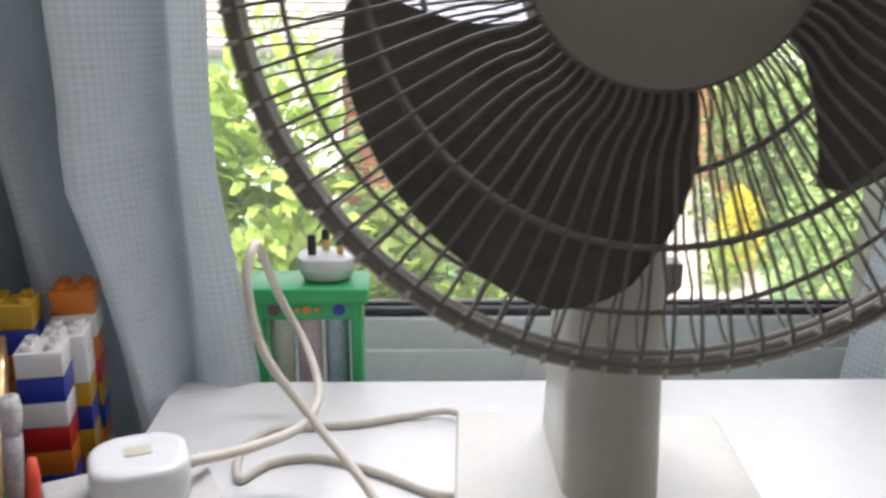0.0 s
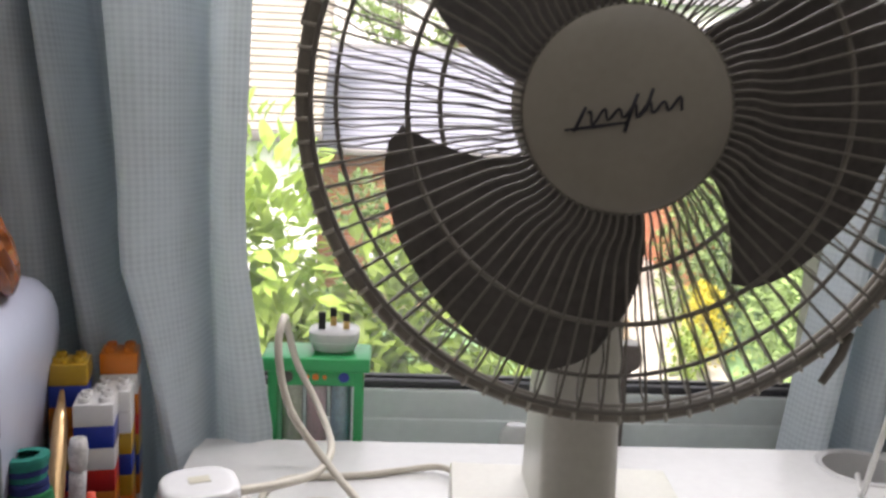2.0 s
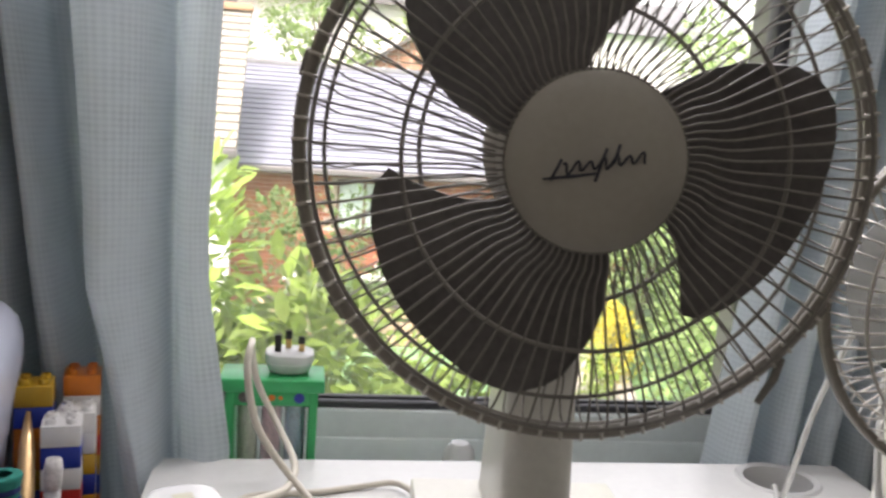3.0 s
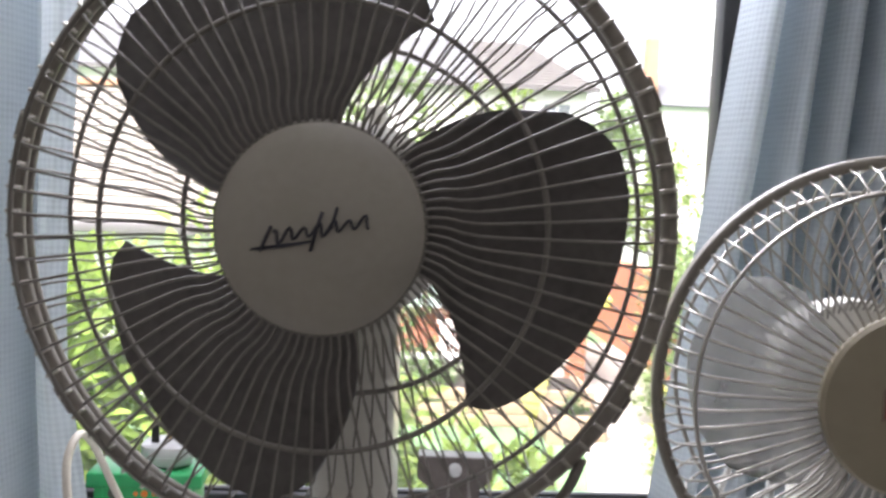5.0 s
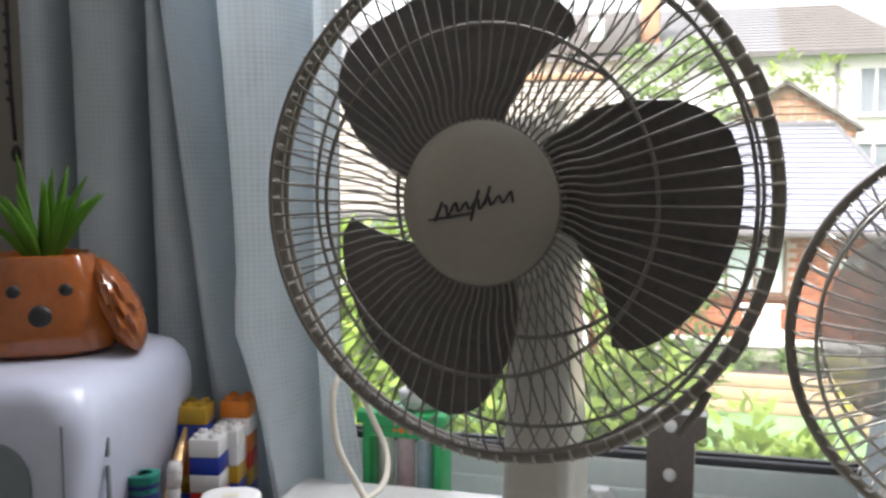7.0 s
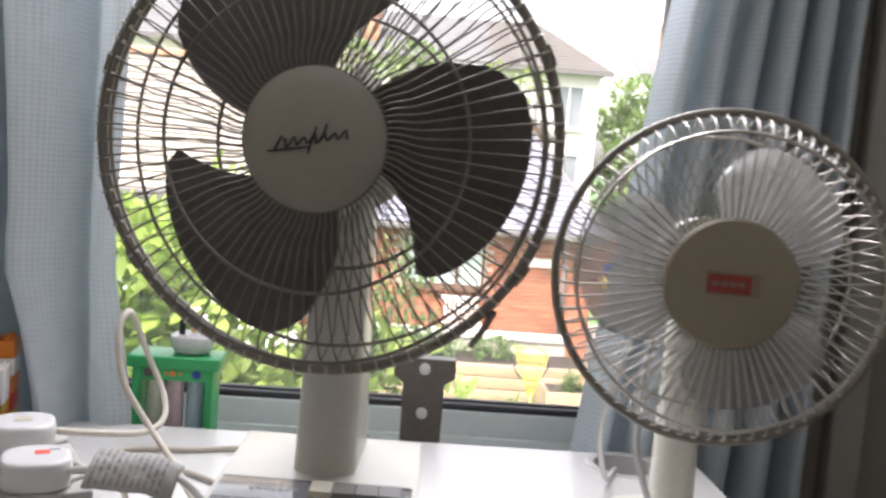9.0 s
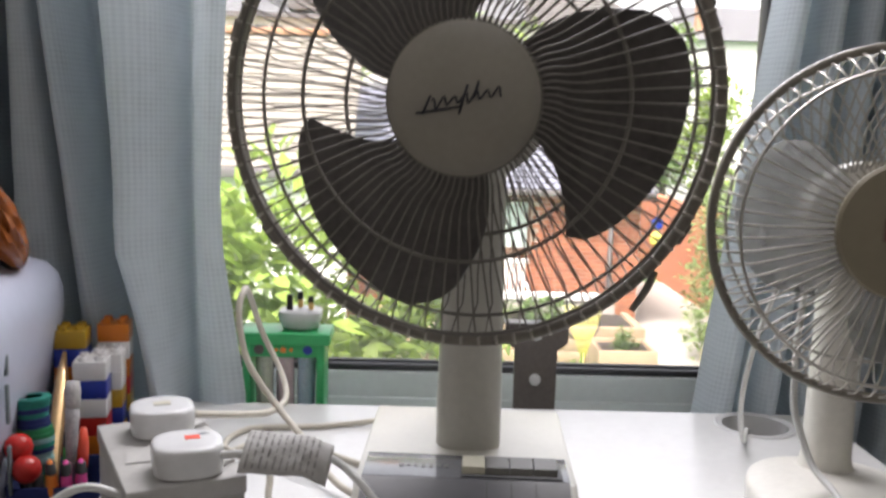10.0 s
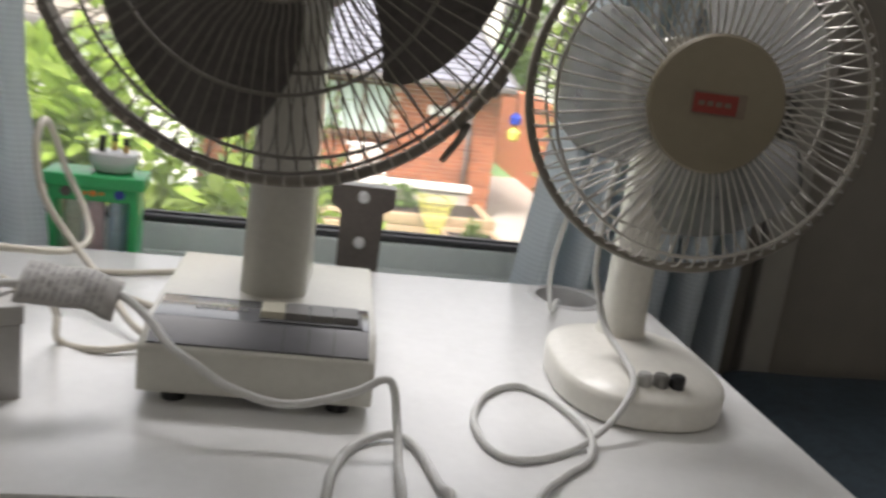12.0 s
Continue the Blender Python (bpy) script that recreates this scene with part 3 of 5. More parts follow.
def small_fan():
    fan = thing("small_fan", pose(0.655, -0.302, 0.75, 0, 0, -4), "small off-white desk fan with translucent blades", "desk fan")
    def oval(w, d, z, y=0):
        return [(w / 2 * math.copysign(abs(math.cos(a)) ** 0.8, math.cos(a)), y + d / 2 * math.copysign(abs(math.sin(a)) ** 0.8, math.sin(a)), z) for a in np.linspace(0, 2 * math.pi, 56, endpoint=False)]
    base = part("base", loft([oval(0.142, 0.184, 0.0), oval(0.149, 0.191, 0.003), oval(0.151, 0.193, 0.020), oval(0.149, 0.191, 0.0245), oval(0.143, 0.185, 0.0272), oval(0.120, 0.162, 0.0315), oval(0.090, 0.130, 0.0355), oval(0.05, 0.09, 0.0375)]), OFFWHITE, fan)
    for k, (m, r) in enumerate(((LETTERSIDE, 0.0062), (KEYGREY, 0.0066), (BLACK, 0.0068))):
        kn = part("switch_button", lathe([(0, 0.026), (r, 0.026), (r, 0.0410), (r - 0.0015, 0.0430), (0, 0.0430)], 20, m=Matrix.Translation((-0.0125 + 0.0140 * k, -0.0720, 0))), m, base, "round grey push switch")
        part("switch_mark", box(0.0022, 0.0035, 0.0006, -0.0125 + 0.0140 * k, -0.0825, 0.0290), INK, base)
    c = []
    for z, w, d, y in ((0.034, 0.050, 0.050, 0.046), (0.040, 0.044, 0.044, 0.046), (0.048, 0.041, 0.041, 0.046), (0.16, 0.038, 0.038, 0.046), (0.243, 0.037, 0.037, 0.048)):
        c.append([(x, yy + y, z) for x, yy in rounded(w, d, w * 0.42, 8)])
    part("column", loft(c), OFFWHITE, fan)
    head = new("fan_head")
    head.parent = fan
    head.location = (-0.0055, -0.0610, 0.2665)
    head.rotation_euler = (0, 0, radians(-4))
    head.scale = (1.06, 1.06, 1.06)
    part("motor_housing", lathe([(0, 0.125), (0.022, 0.125), (0.038, 0.112), (0.044, 0.080), (0.045, 0.050), (0, 0.046)], 36, m=Matrix.Rotation(radians(-90), 4, "X")), OFFWHITE, head)
    hub = part("hub_cap", lathe([(0.047, 0.024), (0.0488, 0.027), (0.0488, 0.031), (0.047, 0.0335), (0.030, 0.0355), (0, 0.036)], 64, m=Matrix.Rotation(radians(90), 4, "X")), BEIGE, head, "beige hub cap")
    tag = box(0.0385, 0.0008, 0.0168, 0, -0.0362, -0.0075, 0.0)
    t = part("hub_label", tag, LABELTAN, hub, "red rectangular label with tan border")
    part("label_field", box(0.031, 0.0006, 0.0135, -0.0025, -0.0368, -0.0059), LABELRED, t)
    for k in range(4):
        part("label_bar", box(0.0042, 0.0004, 0.0035, -0.0125 + 0.0062 * k, -0.0373, -0.001), LABELTAN, t)
    rotor = new("rotor")
    rotor.parent = head
    part("spinner", lathe([(0, -0.020), (0.022, -0.020), (0.030, 0.010), (0.026, 0.018), (0, 0.018)], 32, m=Matrix.Rotation(radians(90), 4, "X")), OFFWHITE, rotor)
    bl = blade_mesh([(0, 150), (0.4, 146), (0.8, 144), (1, 148)], [(0, 225), (0.4, 232), (0.8, 236), (1, 226)],
                    [(0, 0.085), (0.08, 0.098), (0.25, 0.106), (0.5, 0.109), (0.75, 0.107), (0.92, 0.098), (1, 0.085)], 0.020, -0.012, 0.016, 0.0018)
    me = bpy.data.meshes.new("blade")
    bl.to_mesh(me)
    bl.free()
    spin("blade", me, SMOKE, rotor, 3, radians(-12))
    RR = 0.1275
    front = new("front_grille")
    front.parent = head
    part("rim", hoop(RR, 0.0, 0.0034, 112, 10), RIM, front)
    part("ring", hoop(0.112, 0.0265, 0.0013, 80, 6), WHITEWIRE, front)
    prof = [(0.047, 0, 0.026), (0.050, 0, 0.0285), (0.060, 0, 0.0300), (0.085, 0, 0.0300), (0.103, 0, 0.0285), (0.114, 0, 0.0240), (0.122, 0, 0.0150), (0.1262, 0, 0.001)]
    spin("wire", wire_mesh(prof, 0.00080), WHITEWIRE, front, 72)
    back = new("back_grille")
    back.parent = head
    part("rim", hoop(RR, -0.006, 0.003, 112, 10), RIM, back)
    part("ring", hoop(0.110, -0.042, 0.0013, 80, 6), WHITEWIRE, back)
    prof = [(0.040, 30, -0.046), (0.070, 16, -0.046), (0.095, 6, -0.044), (0.112, 2, -0.039), (0.122, 0.5, -0.027), (0.1262, 0, -0.006)]
    spin("wire", wire_mesh(prof, 0.00080), WHITEWIRE, back, 72, 0.04)
    return fan


big_fan()
small_fan()

# ---- curtains ----
def curtain(name, profile, z0, z1, shift, label, bulge):
    """A hanging cloth: profile gives (x, y) along the width; shift(x, z) slides it sideways."""
    pts = spline([(x, y, 0) for x, y in profile], 10)
    nz = 60
    verts, uvs, faces = [], [], []
    run = [0.0]
    for a, b in zip(pts, pts[1:]):
        run.append(run[-1] + (b - a).length)
    for i in range(nz + 1):
        z = z0 + (z1 - z0) * i / nz
        for k, p in enumerate(pts):
            wob = 0.006 * noise.noise((p.x * 14, z * 3.1, 2.0)) + 0.003 * noise.noise((p.x * 40, z * 9, 5.0))
            dx, dy = shift(p.x, z), bulge(p.x, z)
            verts.append((p.x + dx, p.y + wob + dy, z))
            uvs.append((run[k], z))
    w = len(pts)
    for i in range(nz):
        for k in range(w - 1):
            faces.append((i * w + k, i * w + k + 1, (i + 1) * w + k + 1, (i + 1) * w + k))
    me = bpy.data.meshes.new(name)
    me.from_pydata(verts, [], faces)
    layer = me.uv_layers.new(name="UVMap")
    for lp in me.loops:
        layer.data[lp.index].uv = uvs[lp.vertex_index]
    me.polygons.foreach_set("use_smooth", [True] * len(me.polygons))
    ob = link(name, me, CURTAIN)
    return tagged(ob, label, "curtain", "curtains at the window")


def left_shift(x, z):
    w = max(0.0, 1 - abs(x + 0.045) / 0.07)
    low = max(0.0, min(1.0, (0.940 - z) / 0.26))
    drift = 0.13 * (0.96 - max(0.80, min(1.40, z))) * max(0.0, 1 - abs(x + 0.10) / 0.08)
    return drift + w * 0.047 * low - 0.01 * max(0, 1 - abs(x - 0.06) / 0.05) * max(0, 1 - abs(z - 1.0) / 0.25) + 0.020 * max(0, 1 - abs(x - 0.06) / 0.05) * max(0, min(1, (0.93 - z) / 0.17))


def left_bulge(x, z):
    return -0.014 * max(0, 1 - abs(x + 0.05) / 0.04) * max(0, 1 - abs(z - 0.940) / 0.07)


curtain("curtain", [(-0.372, 0.085), (-0.366, 0.030), (-0.356, -0.010), (-0.340, -0.018), (-0.324, -0.010), (-0.318, 0.030), (-0.322, 0.088), (-0.282, 0.088), (-0.287, 0.020), (-0.280, -0.015), (-0.250, -0.026), (-0.222, -0.012), (-0.213, 0.030), (-0.217, 0.088), (-0.180, 0.088), (-0.184, 0.020), (-0.176, -0.012), (-0.158, -0.020), (-0.136, -0.008), (-0.121, 0.050), (-0.117, 0.050), (-0.114, -0.012), (-0.105, -0.026), (-0.095, -0.012), (-0.088, 0.035), (-0.090, 0.088), (-0.062, 0.088), (-0.068, 0.03), (-0.056, -0.030), (-0.040, -0.048), (-0.012, -0.028), (0.002, 0.000), (0.010, 0.036), (0.018, 0.036), (0.026, 0.008), (0.043, -0.006), (0.062, 0.004)],
        0.25, 2.3, left_shift, "pale blue gingham curtain hanging in deep folds beside the window", left_bulge)


def right_shift(x, z):
    return 0.13 * (z - 0.78) * max(0.15, 1 - (x - 0.63) / 0.35)


curtain("curtain", [(0.632, 0.055), (0.640, 0.020), (0.655, 0.004), (0.671, 0.020), (0.676, 0.078), (0.690, 0.078), (0.694, 0.020), (0.708, 0.000), (0.723, 0.020), (0.727, 0.080), (0.741, 0.080), (0.745, 0.020), (0.760, 0.002), (0.775, 0.020), (0.778, 0.082), (0.792, 0.082), (0.796, 0.020), (0.811, 0.000), (0.826, 0.020), (0.829, 0.082), (0.843, 0.082), (0.847, 0.020), (0.862, 0.000), (0.878, 0.020), (0.884, 0.082), (0.900, 0.082), (0.912, 0.020), (0.930, 0.030), (0.940, 0.080)],
        0.25, 2.3, right_shift, "pale blue-grey gingham curtain gathered behind the small fan", lambda x, z: 0.0)

# ---- things left of the desk ----
cab = thing("cabinet", pose(-0.245, -0.26, 0), "low dark cabinet standing beside the desk", "cabinet")
part("body", box(0.44, 0.46, 0.60, 0, 0, 0.0, 0.003), CABINET, cab)
part("cabinet_top", box(0.45, 0.47, 0.02, 0, 0, 0.6001, 0.004), CABINET, cab)

pr = thing("printer", pose(-0.290, -0.2035, 0.62, 0, 0, 8) @ Matrix.Diagonal((1, 1, 1.025, 1)), "pale lilac-white printer with rounded edges and grey front", "printer")
def shell(w, d, z, r):
    return [(x, y, z) for x, y in rounded(w, d, r, 6)]
part("body", loft([shell(0.33, 0.27, 0.0, 0.03), shell(0.345, 0.275, 0.01, 0.035), shell(0.385, 0.28, 0.16, 0.03), shell(0.41, 0.28, 0.25, 0.03), shell(0.409, 0.279, 0.270, 0.03), shell(0.402, 0.273, 0.286, 0.032), shell(0.386, 0.260, 0.298, 0.035), shell(0.36, 0.24, 0.304, 0.04), shell(0.32, 0.20, 0.3065, 0.04)]), PRINTER, pr)
front = prism(rounded(0.35, 0.20, 0.035, 8), 0.012, m=Matrix.Translation((-0.015, -0.133, 0.155)) @ Matrix.Rotation(radians(90), 4, "X"), bevel=0.002)
part("front_panel", front, PRINTGREY, pr, "matt grey front panel with rounded corners")
part("seam", box(0.0015, 0.002, 0.25, 0.188, -0.1365, 0.02), PRINTGREY, pr)
for z, hh in ((0.228, 0.018), (0.185, 0.035), (0.12, 0.045)):
    part("side_catch", box(0.003, 0.006, hh, 0.2035, -0.085, z, 0.001), PRINTGREY, pr)
part("status_label", box(0.03, 0.02, 0.0006, -0.14, -0.04, 0.3066), GREEN, pr, "small green sticker")

def planter():
    pot = thing("planter", pose(-0.194, -0.190, 0.9340, 0, 0, 34) @ Matrix.Diagonal((0.87, 0.87, 1.03, 1)), "glazed brown animal-head planter with ears", "planter")
    bm = loft([[(x, y, z) for x, y in rounded(w, d, min(w, d) * 0.44, 8)] for w, d, z in ((0.125, 0.098, 0.0), (0.158, 0.122, 0.006), (0.166, 0.132, 0.028), (0.152, 0.124, 0.058), (0.126, 0.108, 0.088), (0.114, 0.098, 0.098), (0.104, 0.090, 0.0995), (0.096, 0.084, 0.094))])
    part("pot", smooth(bm, 60), TERRA, pot)
    # The animal's two ears, hanging at the sides of the head.
    for s in (-1, 1):
        flap = bmesh.new()
        ear = bmesh.ops.create_uvsphere(flap, u_segments=32, v_segments=18, radius=1)["verts"]
        for v in ear:
            x, y, z = v.co
            w = 0.024 + 0.016 * (0.5 - 0.5 * z)
            lock = 1 + 0.12 * math.sin(13 * math.atan2(y, x) + 5 * z) * (1 - z * z)
            v.co = Vector((x * w * 0.66 * lock, y * (w + 0.020) * lock, z * 0.054 - 0.006 * (1 - abs(x))))
        bmesh.ops.rotate(flap, verts=ear, cent=(0, 0, 0), matrix=Matrix.Rotation(radians(-27 * s), 3, "Y"))
        bmesh.ops.translate(flap, verts=ear, vec=(s * 0.080, -0.012, 0.050))
        part("side_ear", smooth(flap, 70), TERRA, pot, "glazed brown ear with wavy grooves")
    # Two eyes and the larger nose.
    for x, z, r in ((-0.027, 0.067, 0.0070), (0.027, 0.067, 0.0070), (0, 0.043, 0.0120)):
        dot = bmesh.new()
        y = -0.0585 if r < 0.01 else -0.0625
        bmesh.ops.create_uvsphere(dot, u_segments=16, v_segments=10, radius=r, matrix=Matrix.Translation((x, y, z)) @ Matrix.Diagonal((1.1, 0.55, 0.9, 1)))
        part("face_bead", smooth(dot, 80), BLACK, pot, "glossy black bead of the eyes and nose")
    part("soil", lathe([(0, 0.091), (0.043, 0.090), (0.043, 0.086), (0, 0.086)], 24), SOIL, pot)
    rnd = random.Random(4)
    for k in range(26):
        a, lean, ln = rnd.uniform(0, 6.283), rnd.uniform(0.05, 0.85), rnd.uniform(0.065, 0.105)
        c = []
        for i in range(7):
            t = i / 6
            out = math.sin(lean) * ln * t * (0.75 + 0.35 * t)
            up = math.cos(lean) * ln * t * (1.1 - 0.2 * t * lean)
            c.append((0.010 * math.cos(a) + math.cos(a) * out, 0.010 * math.sin(a) + math.sin(a) * out, 0.088 + up))
        part("leaf", sweep(c, [0.0050, 0.0078, 0.0085, 0.0078, 0.0060, 0.0036, 0.0008], 6, flat=0.4), PLANTG, pot)
    return pot


planter()

def toy_brick(m, w=0.0318, d=0.0318, h=0.0192, material=WBRICK, pitch=0.0159):
    """A moulded toy brick with hollow-topped studs, standing at m."""
    bm = box(w - 0.0003, d - 0.0003, h - 0.0002, bevel=0.0008)
    for i in range(round(w / pitch)):
        for j in range(round(d / pitch)):
            x, y = -w / 2 + pitch * (i + 0.5), -d / 2 + pitch * (j + 0.5)
            st = lathe([(0.0047, h - 0.0004), (0.0047, h + 0.0036), (0.0043, h + 0.0042), (0.0034, h + 0.0042), (0.0034, h + 0.0022), (0, h + 0.0022)], 16, m=Matrix.Translation((x, y, 0)))
            me = bpy.data.meshes.new("tmp")
            st.to_mesh(me)
            st.free()
            bm.from_mesh(me)
            bpy.data.meshes.remove(me)
    ob = part("toy_brick", bm, material)
    ob.matrix_world = m
    return ob


COL = {"w": (WBRICK, "white"), "b": (BLUE, "blue"), "r": (RED, "red"), "o": (ORANGE, "orange"), "y": (YELLOW, "yellow")}
def tower(x, y, rz, colours, ztop, w=0.0318, d=0.0318, stretch=1.04):
    for k, c in enumerate(colours):
        m, word = COL[c]
        b = toy_brick(pose(x, y, ztop - 0.0192 * stretch * (k + 1), 0, 0, rz) @ Matrix.Diagonal((1.06, 1.06, stretch, 1)), w, d, material=m)
        tagged(b, word + " plastic toy brick in a stacked tower", "toy brick", "stacked toy bricks")


tower(-0.059, -0.104, 10, "wbwroboyrb", 0.829)
tower(-0.054, -0.070, 10, "wwybyorbwo", 0.829)
tower(-0.091, -0.072, 10, "ybooybrowbyo", 0.854)
tower(-0.057, -0.036, 10, "oworybowbrro", 0.854)

# ---- pen pot ----
pp = thing("pen_pot", pose(-0.049, -0.213, 0.62, 0, 0, 8), "navy blue square pen pot full of pens and brushes", "pen pot")
pot = loft([[(x, y, z) for x, y in rounded(w, w, 0.006, 3)] for w, z in ((0.066, 0), (0.082, 0.128), (0.078, 0.128), (0.064, 0.004))])
part("pot", pot, NAVY, pp)

def rod(name, a, b, radii, material, label, cat, extra=None, tip=None):
    ob = thing(name, Matrix.Translation(a), label, cat, "pens in the pot")
    d = Vector(b) - Vector(a)
    n = len(radii)
    part("barrel", sweep([d * (i / (n - 1)) for i in range(n)], list(radii), 12), material, ob)
    if tip:
        p, q, rr, tm = tip
        part("tip", sweep([d * (p + (q - p) * i / (len(rr) - 1)) for i in range(len(rr))], list(rr), 12), tm, ob)
    return ob


GOLD = mat("gold_metal", (0.72, 0.48, 0.25), 0.28, 0.8, vary=0.1)
BRISTLE = mat("grey_bristle", (0.42, 0.40, 0.40), 0.8, vary=0.3, scale=300)
BRISTLETIP = mat("pale_bristle_tip", (0.55, 0.53, 0.52), 0.85, vary=0.3, scale=300, bump=0.4, bscale=500)
STEEL = mat("steel", (0.5, 0.5, 0.5), 0.3, 0.9, vary=0.1)
PINK = mat("pink_marker", (0.75, 0.08, 0.32), 0.4, vary=0.08)
CORAL = mat("coral_marker", (0.85, 0.10, 0.05), 0.4, vary=0.08)
ORANGEP = mat("orange_marker", (0.80, 0.22, 0.03), 0.4, vary=0.08)
LIME = mat("lime_marker", (0.10, 0.55, 0.12), 0.4, vary=0.08)
TEAL = mat("teal_scrunchie", (0.01, 0.22, 0.17), 0.7, vary=0.3, scale=200)
LIMED = mat("green_stripe", (0.02, 0.24, 0.09), 0.7, vary=0.25, scale=200)
TEALL = mat("pale_teal_stripe", (0.25, 0.45, 0.45), 0.7, vary=0.2, scale=200)
Z0 = 0.628
rod("gold_pen", (-0.053, -0.247, 0.690), (-0.089, -0.100, 0.834), (0.0050, 0.0052, 0.0068, 0.0062, 0.0072, 0.0070, 0.0062, 0.0020), GOLD, "gold metal pen leaning in the pot", "pen")
br = rod("paint_brush", (-0.046, -0.216, Z0), (-0.040, -0.204, 0.833), (0.003, 0.0035, 0.004, 0.0042), STEEL, "flat paint brush with grey bristles", "paint brush", tip=(0.88, 1.0, (0.0062, 0.0072, 0.0074, 0.0060), BRISTLETIP))
part("bristles", sweep([Vector((0.006, 0.012, 0.205)) * t for t in (0.62, 0.70, 0.80, 0.87)], [0.0045, 0.0056, 0.0064, 0.0066], 12), BRISTLE, br)
rod("marker_pen", (-0.036, -0.216, Z0), (-0.034, -0.198, 0.778), (0.0045, 0.0048, 0.005, 0.0052, 0.004), BLACK, "black marker pen with coral cap", "marker pen", tip=(0.80, 1.05, (0.0052, 0.0058, 0.005, 0.003), CORAL))
rod("marker_pen", (-0.045, -0.232, Z0), (-0.044, -0.252, 0.771), (0.005, 0.005, 0.0052, 0.0045), BLACK, "marker pen with orange end", "marker pen", tip=(0.70, 1.02, (0.0058, 0.0058, 0.005, 0.002), ORANGEP))
rod("marker_pen", (-0.034, -0.232, Z0), (-0.032, -0.247, 0.769), (0.0045, 0.0048, 0.005, 0.0045), BLACK, "marker pen with magenta end", "marker pen", tip=(0.70, 1.02, (0.0056, 0.0056, 0.0048, 0.002), PINK))
rod("marker_pen", (-0.026, -0.226, Z0), (-0.021, -0.240, 0.768), (0.0045, 0.0048, 0.005, 0.0045), BLACK, "marker pen with pink end", "marker pen", tip=(0.72, 1.02, (0.0056, 0.0056, 0.0048, 0.002), PINK))
rod("marker_pen", (-0.050, -0.206, Z0), (-0.049, -0.196, 0.780), (0.0045, 0.0048, 0.005, 0.0045), BLACK, "marker pen with lime end", "marker pen", tip=(0.74, 1.02, (0.0052, 0.0052, 0.0045, 0.002), LIME))
rod("marker_pen", (-0.068, -0.222, Z0), (-0.064, -0.236, 0.762), (0.005, 0.0055, 0.006, 0.006), BLACK, "dark thick marker pen", "marker pen")
sc = thing("striped_holder", pose(-0.072, -0.201, Z0, -3, -4, 0), "green and teal striped fabric pencil roll", "pencil case")
bands = random.Random(12)
for k in range(38):
    w = 0.0160 + 0.0012 * math.sin(k * 0.9) + bands.uniform(-0.0006, 0.0006)
    part("band", lathe([(0.010, 0), (w, 0.0003), (w + 0.0004, 0.0025), (w, 0.0047), (0.010, 0.0050)], 20, m=Matrix.Translation((0.0008 * math.sin(k * 0.5), 0, 0.0049 * k))), bands.choice((TEAL, TEAL, TEALL, NAVY, LIMED)), sc)
for x, y, z in ((-0.078, -0.238, 0.780), (-0.066, -0.250, 0.764)):
    b = thing("pompom_pen", pose(x * 0.85 - 0.006, y + 0.015, Z0), "pen topped with a round red ball", "pen", "pens in the pot")
    top = Vector((x * 0.15 + 0.006, -0.015, z - Z0))
    part("stem", sweep([(0, 0, 0), top], 0.003, 8), BLACK, b)
    part("ball", lathe([(0, -0.013), (0.007, -0.011), (0.0113, -0.0065), (0.013, 0), (0.0113, 0.0065), (0.007, 0.011), (0, 0.013)], 24, m=Matrix.Translation(top)), RED, b, "round red ball")

# ---- things on the desk ----
bx = thing("box", pose(0.0870, -0.342, 0.75, 0, 0, 26.6) @ Matrix.Diagonal((1, 1, 0.945, 1)), "white card box with a torn mark, plugs on top", "box")
part("body", box(0.084, 0.155, 0.060, 0, 0, 0, 0.0012), CARD, bx)
part("lid", box(0.0866, 0.1576, 0.0148, 0, 0, 0.0602, 0.0012), CARD, bx)
torn = prism([(-0.018, 0), (0.012, 0), (0.009, 0.005), (0.002, 0.008), (-0.005, 0.0055), (-0.013, 0.004)], 0.0008, m=Matrix.Translation((0.006, -0.0776, 0.0005)) @ Matrix.Rotation(radians(90), 4, "X"))
part("torn_patch", torn, CARDTORN, bx, "torn brown patch of bare card")
flap = prism([(-0.020, -0.012), (0.014, -0.014), (0.018, 0.012), (-0.016, 0.012)], 0.0012, m=Matrix.Translation((-0.015, -0.012, 0.0752)))
part("paper_flap", flap, CARD, bx)

def adapter(m, label, mark):
    ob = thing("plug", m, label, "plug", "plugs on the box")
    part("body", loft([[(x, y, z) for x, y in rounded(w, d, 0.018, 6)] for w, d, z in ((0.046, 0.046, 0), (0.050, 0.050, 0.002), (0.0525, 0.0515, 0.014), (0.0515, 0.0505, 0.0205), (0.0495, 0.0485, 0.0228), (0.0465, 0.0455, 0.0236), (0.040, 0.039, 0.0238))]), WHITE, ob)
    if mark:
        part("mark", box(0.011, 0.008, 0.0004, 0.004, 0.004, 0.0239), CORAL, ob, "small coral square mark")
        part("mark", box(0.008, 0.003, 0.0004, 0.013, 0.010, 0.0236), PRINTGREY, ob)
    else:
        part("mark", box(0.014, 0.010, 0.0004, 0, 0.002, 0.0239), KEYCREAM, ob)
    return ob


adapter(pose(0.072, -0.302, 0.8210, 0, 0, 20), "white moulded three-pin plug lying on the box", False)
adapter(pose(0.115, -0.386, 0.8210, 0, 0, 20), "white plug with a small coral mark on the box", True)

def cord(name, ctrl, r, material, label):
    ob = part(name, sweep(spline(ctrl, 8), r, 10), material)
    return tagged(ob, label, "cable", "cables on the desk")


